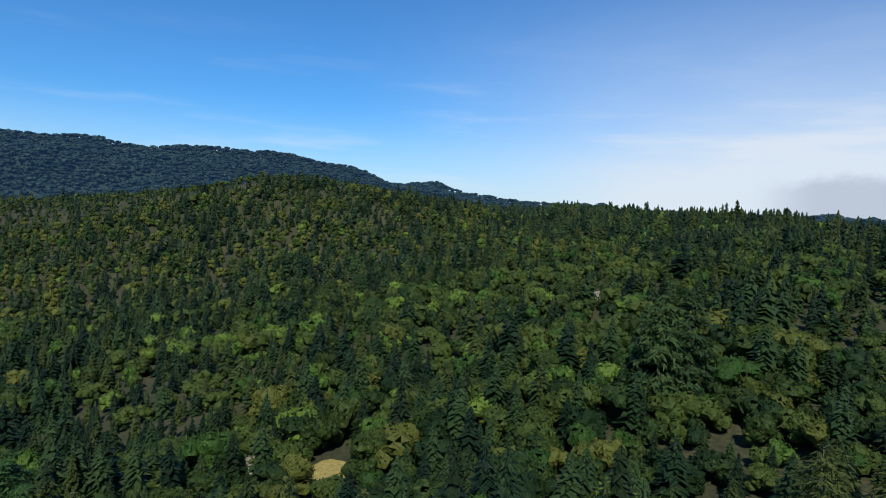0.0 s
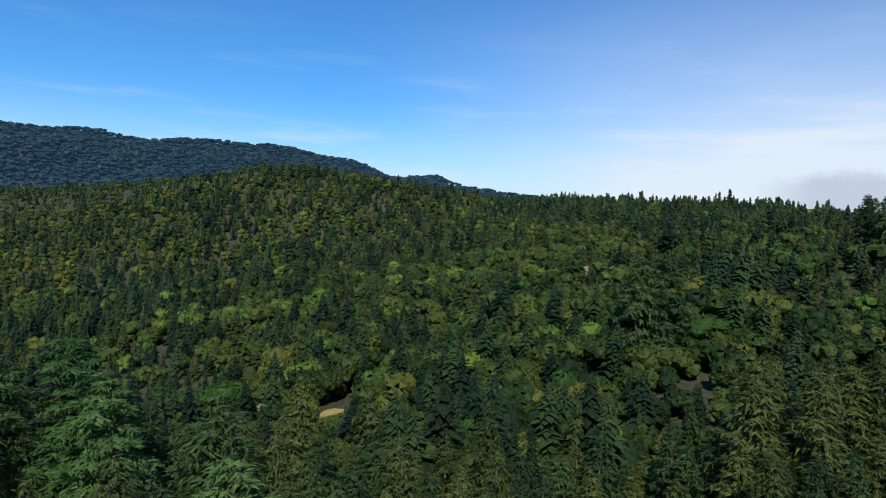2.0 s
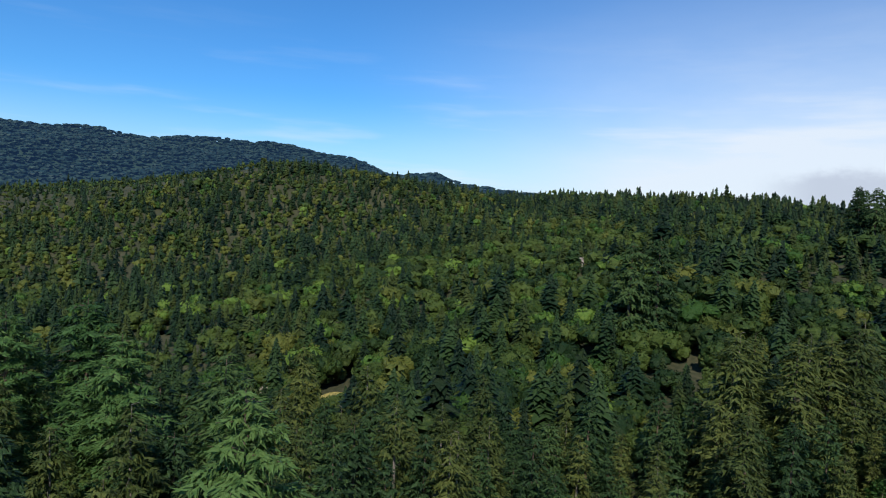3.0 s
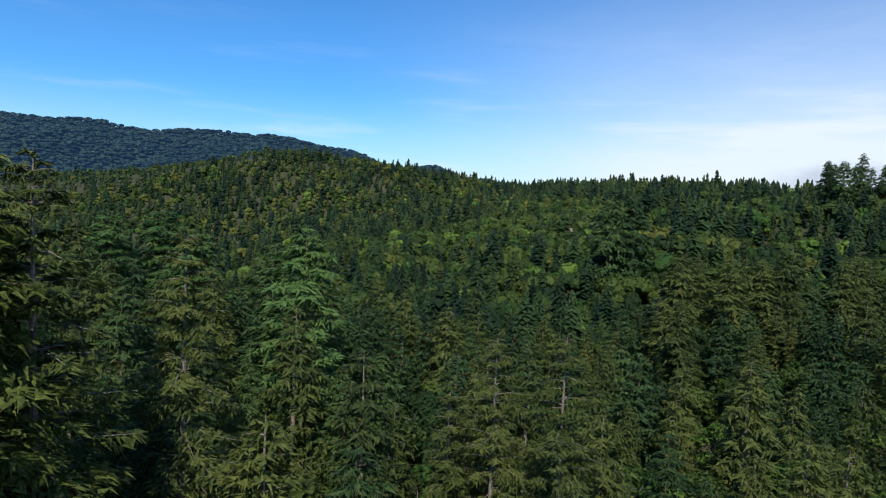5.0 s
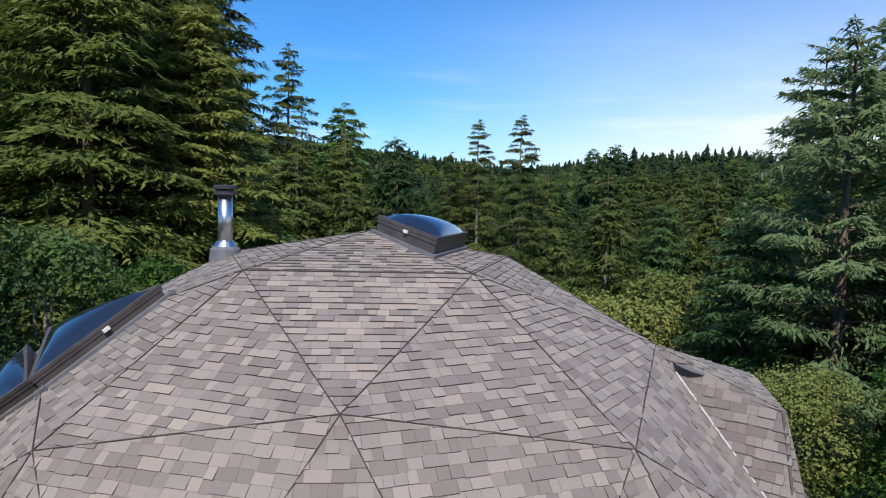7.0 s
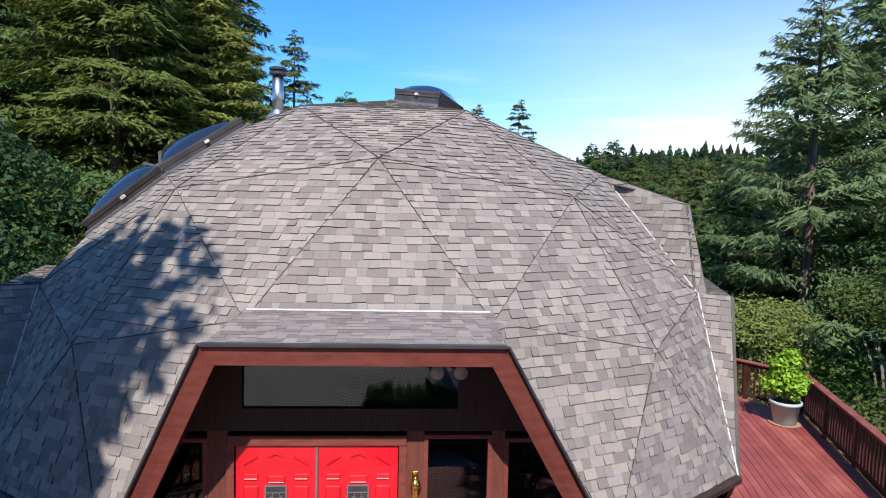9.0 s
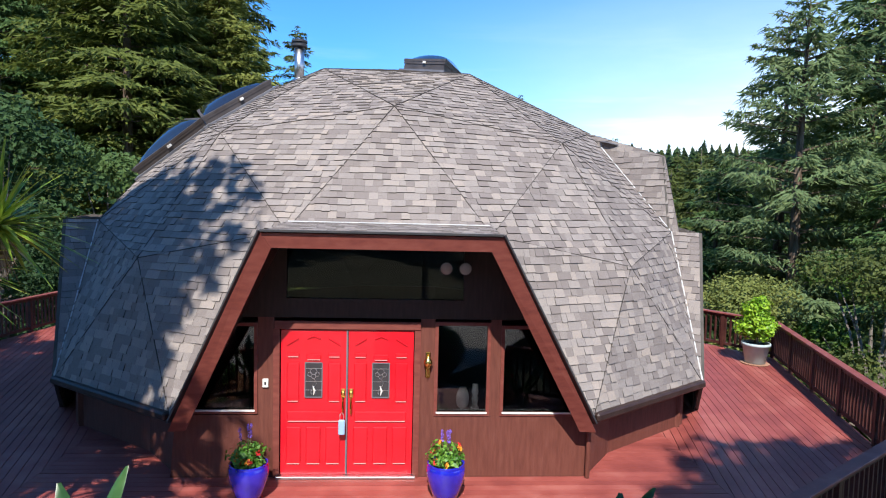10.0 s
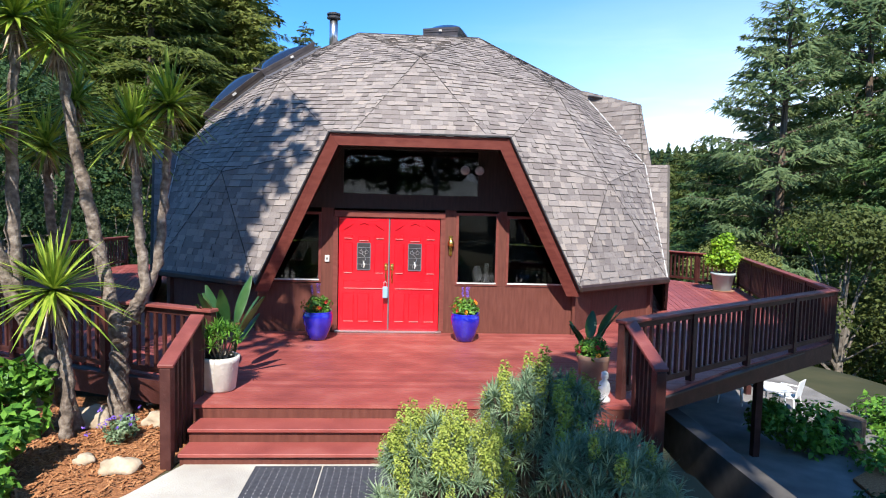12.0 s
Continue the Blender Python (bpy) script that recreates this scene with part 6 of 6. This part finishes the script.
pot("clay_pot", "terracotta pot with red flowers by the rail", 2.78, -3.35, 0.001, [(r * 0.9, h) for r, h in BUCKET], TERRACOTTA)
flowers(2.78, -3.35, 0.36, 91, 0.22, 0.30, 0, "red geranium with green leaves")
st = tagged(part("garden_statue", lathe([(0.075, 0), (0.08, 0.04), (0.05, 0.07), (0.075, 0.16), (0.06, 0.24), (0.03, 0.27), (0.048, 0.31), (0.04, 0.36), (0.01, 0.38)], 12), WHITE, smooth=True), "small pale stone garden statue on the deck edge", "statue")
st.location = (2.72, -4.02, 0.001)
pot("tub_planter", "grey-blue plastic tub planter on the deck", 9.65, 6.55, 0.03, [(0.22, 0.0), (0.24, 0.01), (0.31, 0.44), (0.345, 0.45), (0.345, 0.51), (0.32, 0.515)], PLANTER_GREY)
sa = tagged(part("plant_saucer", lathe([(0.30, 0.0), (0.33, 0.006), (0.34, 0.028), (0.30, 0.028)], 24), TERRACOTTA), "terracotta saucer under the tub", "saucer")
sa.location = (9.65, 6.55, 0.001)
ci = thing("citrus_tree", "bushy yellow-green potted citrus tree", "potted tree", (9.65, 6.55, 0.48))
for dx, dy in ((0, 0), (0.06, 0.03), (-0.06, 0.02)):
    part("stem", tube([(dx * 0.4, dy * 0.4, 0), (dx, dy, 0.4), (dx * 2.5, dy * 2, 0.8)], [0.02, 0.017, 0.01], 6), STEM, ci)
for k, (dx, dy, dz, r) in enumerate(((0, 0, 0.66, 0.38), (0.22, 0, 0.48, 0.30), (-0.24, 0.05, 0.46, 0.30), (0.02, -0.2, 0.44, 0.30), (0.06, 0, 1.02, 0.26), (-0.14, 0.0, 0.88, 0.26))):
    grown("foliage", leaf_puff(420, r, 0.055, 140 + k, (1, 1, 0.9), 0.35), CITRUS, ci, "", (dx, dy, dz))


def spurge_bush(x, y, wide, deep, tall, count, bloom, seed, label):
    """Woody stems that carry rosettes of narrow grey-green leaves, some of them with flower cones."""
    t = thing("spurge_bush", label, "bush", (x, y, G))
    g = random.Random(seed)
    stems, leaves, cones = bmesh.new(), [], []
    variants = [blades(40, 0.125, 0.0075, 5, 115, seed + k, curve=0.15, segs=2, jitter=0.35) for k in range(4)]
    cone = leaf_puff(320, 0.056, 0.013, seed + 9, (1, 1, 2.4), 0.35)
    for k in range(count):
        a, r = g.random() * 6.28, math.sqrt(g.random())
        px, py = math.cos(a) * r * wide, math.sin(a) * r * deep
        pz = tall * (0.62 + 0.38 * math.sqrt(max(0, 1 - r * r))) * g.uniform(0.82, 1.06)
        if r > 0.8:
            pz *= g.uniform(0.45, 1.0)
        tube([(px * 0.35, py * 0.35, 0), (px * 0.7, py * 0.7, pz * 0.55), (px, py, pz)], [0.014, 0.011, 0.008], 4, stems, caps=False)
        th = g.random() * 6.28
        c, s = math.cos(th), math.sin(th)
        v = variants[k % 4] * g.uniform(0.8, 1.25)
        leaves.append(np.stack([v[..., 0] * c - v[..., 1] * s, v[..., 0] * s + v[..., 1] * c, v[..., 2]], -1) + [px, py, pz])
        if g.random() < bloom:
            cones.append(cone * g.uniform(0.7, 1.25) + [px, py, pz + 0.10])
    part("stem", stems, STEM, t, "thin brown woody stems")
    grown("foliage", np.concatenate(leaves), SPURGE, t, "narrow grey-green leaves in rosettes")
    if cones:
        grown("bloom", np.concatenate(cones), SPURGE_BLOOM, t, "yellow-green flower cones")
    return t


spurge_bush(0.60, -6.75, 0.52, 0.58, 1.10, 200, 0.42, 400, "sunlit spurge bush with yellow-green flower heads")
spurge_bush(1.45, -6.15, 0.62, 0.66, 1.30, 230, 0.10, 410, "grey-green spurge bush beside the steps")
spurge_bush(1.78, -6.95, 0.55, 0.52, 1.04, 190, 0.03, 420, "shaded grey-green spurge bush by the path")


def leafy_bush(x, y, z, size, seed, mat, label, count=900, leaf=0.06, name="leafy_bush"):
    t = thing(name, label, "bush", (x, y, z), group="garden bushes")
    g = random.Random(seed)
    for k in range(6):
        p = Vector((g.uniform(-0.6, 0.6) * size[0], g.uniform(-0.6, 0.6) * size[1], size[2] * g.uniform(0.35, 0.8)))
        part("stem", tube([p * 0.2 - Vector((0, 0, p.z * 0.2 + 0.06)), p * 0.7, p], [0.016, 0.012, 0.006], 5), STEM, t)
        grown("foliage", leaf_puff(count // 6, 0.5 * max(size[:2]), leaf, seed + k, (1, 1, 0.8), 0.3), mat, t, "", tuple(p))
    return t


leafy_bush(-3.75, -5.2, G, (0.5, 0.45, 0.85), 500, BUSH, "bright green broad-leaved bush on the mulch", 1300, 0.075)
leafy_bush(-4.25, -4.5, G, (0.6, 0.6, 1.2), 510, BUSH, "tall green broad-leaved bush on the mulch", 1300, 0.075)
leafy_bush(-3.45, -5.9, G, (0.36, 0.34, 0.5), 520, BUSH, "low bright green bush on the mulch", 800, 0.065)
leafy_bush(-2.98, -4.15, G, (0.24, 0.22, 0.28), 530, SPURGE, "small grey-green plant with violet flowers", 700, 0.03)
for k in range(14):
    grown("violet_bloom", leaf_puff(12, 0.03, 0.014, 540 + k, hollow=0.2), PETAL_VIOLET, scene.objects["leafy_bush.003"], "", (random.uniform(-0.26, 0.24), random.uniform(-0.26, 0.1), random.uniform(0.18, 0.42)))
leafy_bush(8.5, 0.9, -2.6, (0.9, 0.8, 1.1), 550, BUSH, "ivy covered bush beside the terrace", 1700, 0.08)
leafy_bush(9.9, 0.3, -2.75, (1.0, 0.8, 0.6), 560, BUSH, "low green ivy by the wood stump", 1400, 0.07)
leafy_bush(11.6, 2.0, -2.9, (1.1, 1.0, 0.9), 570, BUSH, "green shrub below the deck", 1400, 0.09)
leafy_bush(7.2, -5.6, -2.2, (0.8, 0.8, 1.0), 580, SPURGE, "grey-green shrub on the lower bank", 1200, 0.05)
for k, (x, y) in enumerate(((5.0, -4.7), (6.1, -3.9), (5.3, -6.1), (6.9, -3.3), (4.9, -3.4))):
    leafy_bush(x, y, height_at(x, y) - 0.1, (0.75, 0.7, 1.0), 590 + 9 * k, PADDLE, "dark green shrub on the bank beside the steps", 1500, 0.06)


def rock(x, y, z, size, seed, label):
    bm = bmesh.new()
    bmesh.ops.create_icosphere(bm, subdivisions=3, radius=1)
    for v in bm.verts:
        k = 0.8 + 0.35 * noise.noise(v.co * 1.3 + Vector((seed, 0, 0))) + 0.12 * noise.noise(v.co * 4 + Vector((0, seed, 0)))
        v.co = Vector((v.co.x * size[0] * k, v.co.y * size[1] * k, v.co.z * size[2] * k))
    ob = tagged(part("rock", bm, STONE, smooth=True), label, "rock", group="garden rocks")
    ob.location = (x, y, z)


rock(-2.62, -4.95, G + 0.06, (0.26, 0.15, 0.12), 1, "flat tan rock lying on the mulch")
rock(-3.05, -4.75, G + 0.05, (0.13, 0.11, 0.09), 2, "small pale stone on the mulch")
rock(-3.55, -3.55, G + 0.08, (0.32, 0.28, 0.18), 3, "rough grey stone at the foot of the yucca")
rock(-2.75, -3.55, G + 0.06, (0.2, 0.16, 0.14), 5, "tan stone beside the yucca trunk")
rock(-3.1, -2.75, G + 0.12, (0.13, 0.12, 0.24), 7, "upright pale stone behind the yucca")

# mulch bed with loose chips, and the lower bank's mulch
sheet("mulch_bed", [(-2.05, -4.5), (-2.28, -5.45), (-3.2, -6.95), (-4.6, -9.4), (-9, -9.5), (-9, -2.0), (-2.3, -2.6)], G + 0.012, MULCH, "orange-brown bark mulch bed beside the steps", "mulch")
sheet("lower_mulch", [(8.2, -2.6), (10.4, -3.2), (12.0, -0.8), (10.2, 0.4), (8.6, -0.6)], -2.50, MULCH, "orange-brown mulch on the lower bank", "mulch", 0.15)
chips = []
for k in range(5200):
    x, y = plants_rng.uniform(-5.2, -2.1), plants_rng.uniform(-7.6, -3.0)
    if x > -2.25 - max(0, (-5.2 - y)) * 0.62:
        continue
    a, ln, w = plants_rng.random() * 3.14, plants_rng.uniform(0.02, 0.06), plants_rng.uniform(0.006, 0.014)
    d, s = np.array([np.cos(a), np.sin(a), plants_rng.normal() * 0.35]) * ln, np.array([-np.sin(a), np.cos(a), 0.2]) * w
    p = np.array([x, y, G + 0.022 + 0.015 * plants_rng.random()])
    chips += [(p - d - s, p + d - s, p + d + s), (p - d - s, p + d + s, p - d + s)]
tagged(new("bark_chips", as_mesh("bark_chips", np.array(chips), MULCH)), "loose orange-brown bark chips", "mulch", kind="stuff")

for k, x in enumerate((-1.25, -0.545)):
    m = thing("door_mat", "dark rubber mat with pale studs before the steps", "mat", (x, -5.72, G + 0.026), group="rubber mats")
    part("body", box(bmesh.new(), (0, 0, 0), (0.69, 0.84, 0.012), 0.004), RUBBER, m)
    studs = bmesh.new()
    for i in range(9):
        for j in range(11):
            box(studs, (0.05 + i * 0.072, 0.05 + j * 0.072, 0.011), (0.058 + i * 0.072, 0.058 + j * 0.072, 0.015))
    tagged(part("studs", studs, WHITE, m, "pale studs"), kind="stuff")


def garden_chair(x, y, turn):
    c = thing("garden_chair", "white plastic garden armchair on the terrace", "chair", (x, y, -2.555), turn, group="terrace chairs")
    part("seat", box(bmesh.new(), (-0.24, -0.24, 0.40), (0.24, 0.24, 0.43), 0.01), PLASTIC, c)
    back = part("backrest", slab((0, 0.24, 0.43), (0, 0.33, 0.86), 0.46, 0.02, bevel=0.005, up=(0, 1, 0)), PLASTIC, c)
    for sx in (-1, 1):
        part("armrest", box(bmesh.new(), (sx * 0.27 - 0.025, -0.24, 0.61), (sx * 0.27 + 0.025, 0.27, 0.64), 0.006), PLASTIC, c)
        for sy in (-1, 1):
            part("leg", tube([(sx * 0.23, sy * 0.22, 0.62 if sy < 0 else 0.42), (sx * 0.28, sy * 0.27, 0.0)], [0.02, 0.018], 6), PLASTIC, c)


garden_chair(8.75, 4.1, 150)
garden_chair(9.75, 3.3, 220)
tb = thing("garden_table", "round white plastic garden table on the terrace", "table", (9.15, 3.0, -2.555), group="terrace furniture")
part("tabletop", lathe([(0.42, 0.69), (0.45, 0.70), (0.45, 0.725), (0.43, 0.73)], 24), PLASTIC, tb)
for k in range(4):
    a = k * 1.5708 + 0.7
    part("leg", tube([(math.cos(a) * 0.3, math.sin(a) * 0.3, 0.69), (math.cos(a) * 0.36, math.sin(a) * 0.36, 0)], [0.022, 0.02], 6), PLASTIC, tb)
stump = tagged(part("wood_stump", tube([(0, 0, 0), (0, 0, 0.35), (0.03, 0, 0.75)], [0.42, 0.36, 0.34], 14), BARK), "brown wood stump overgrown with ivy", "stump")
stump.location = (9.55, 0.95, -2.62)
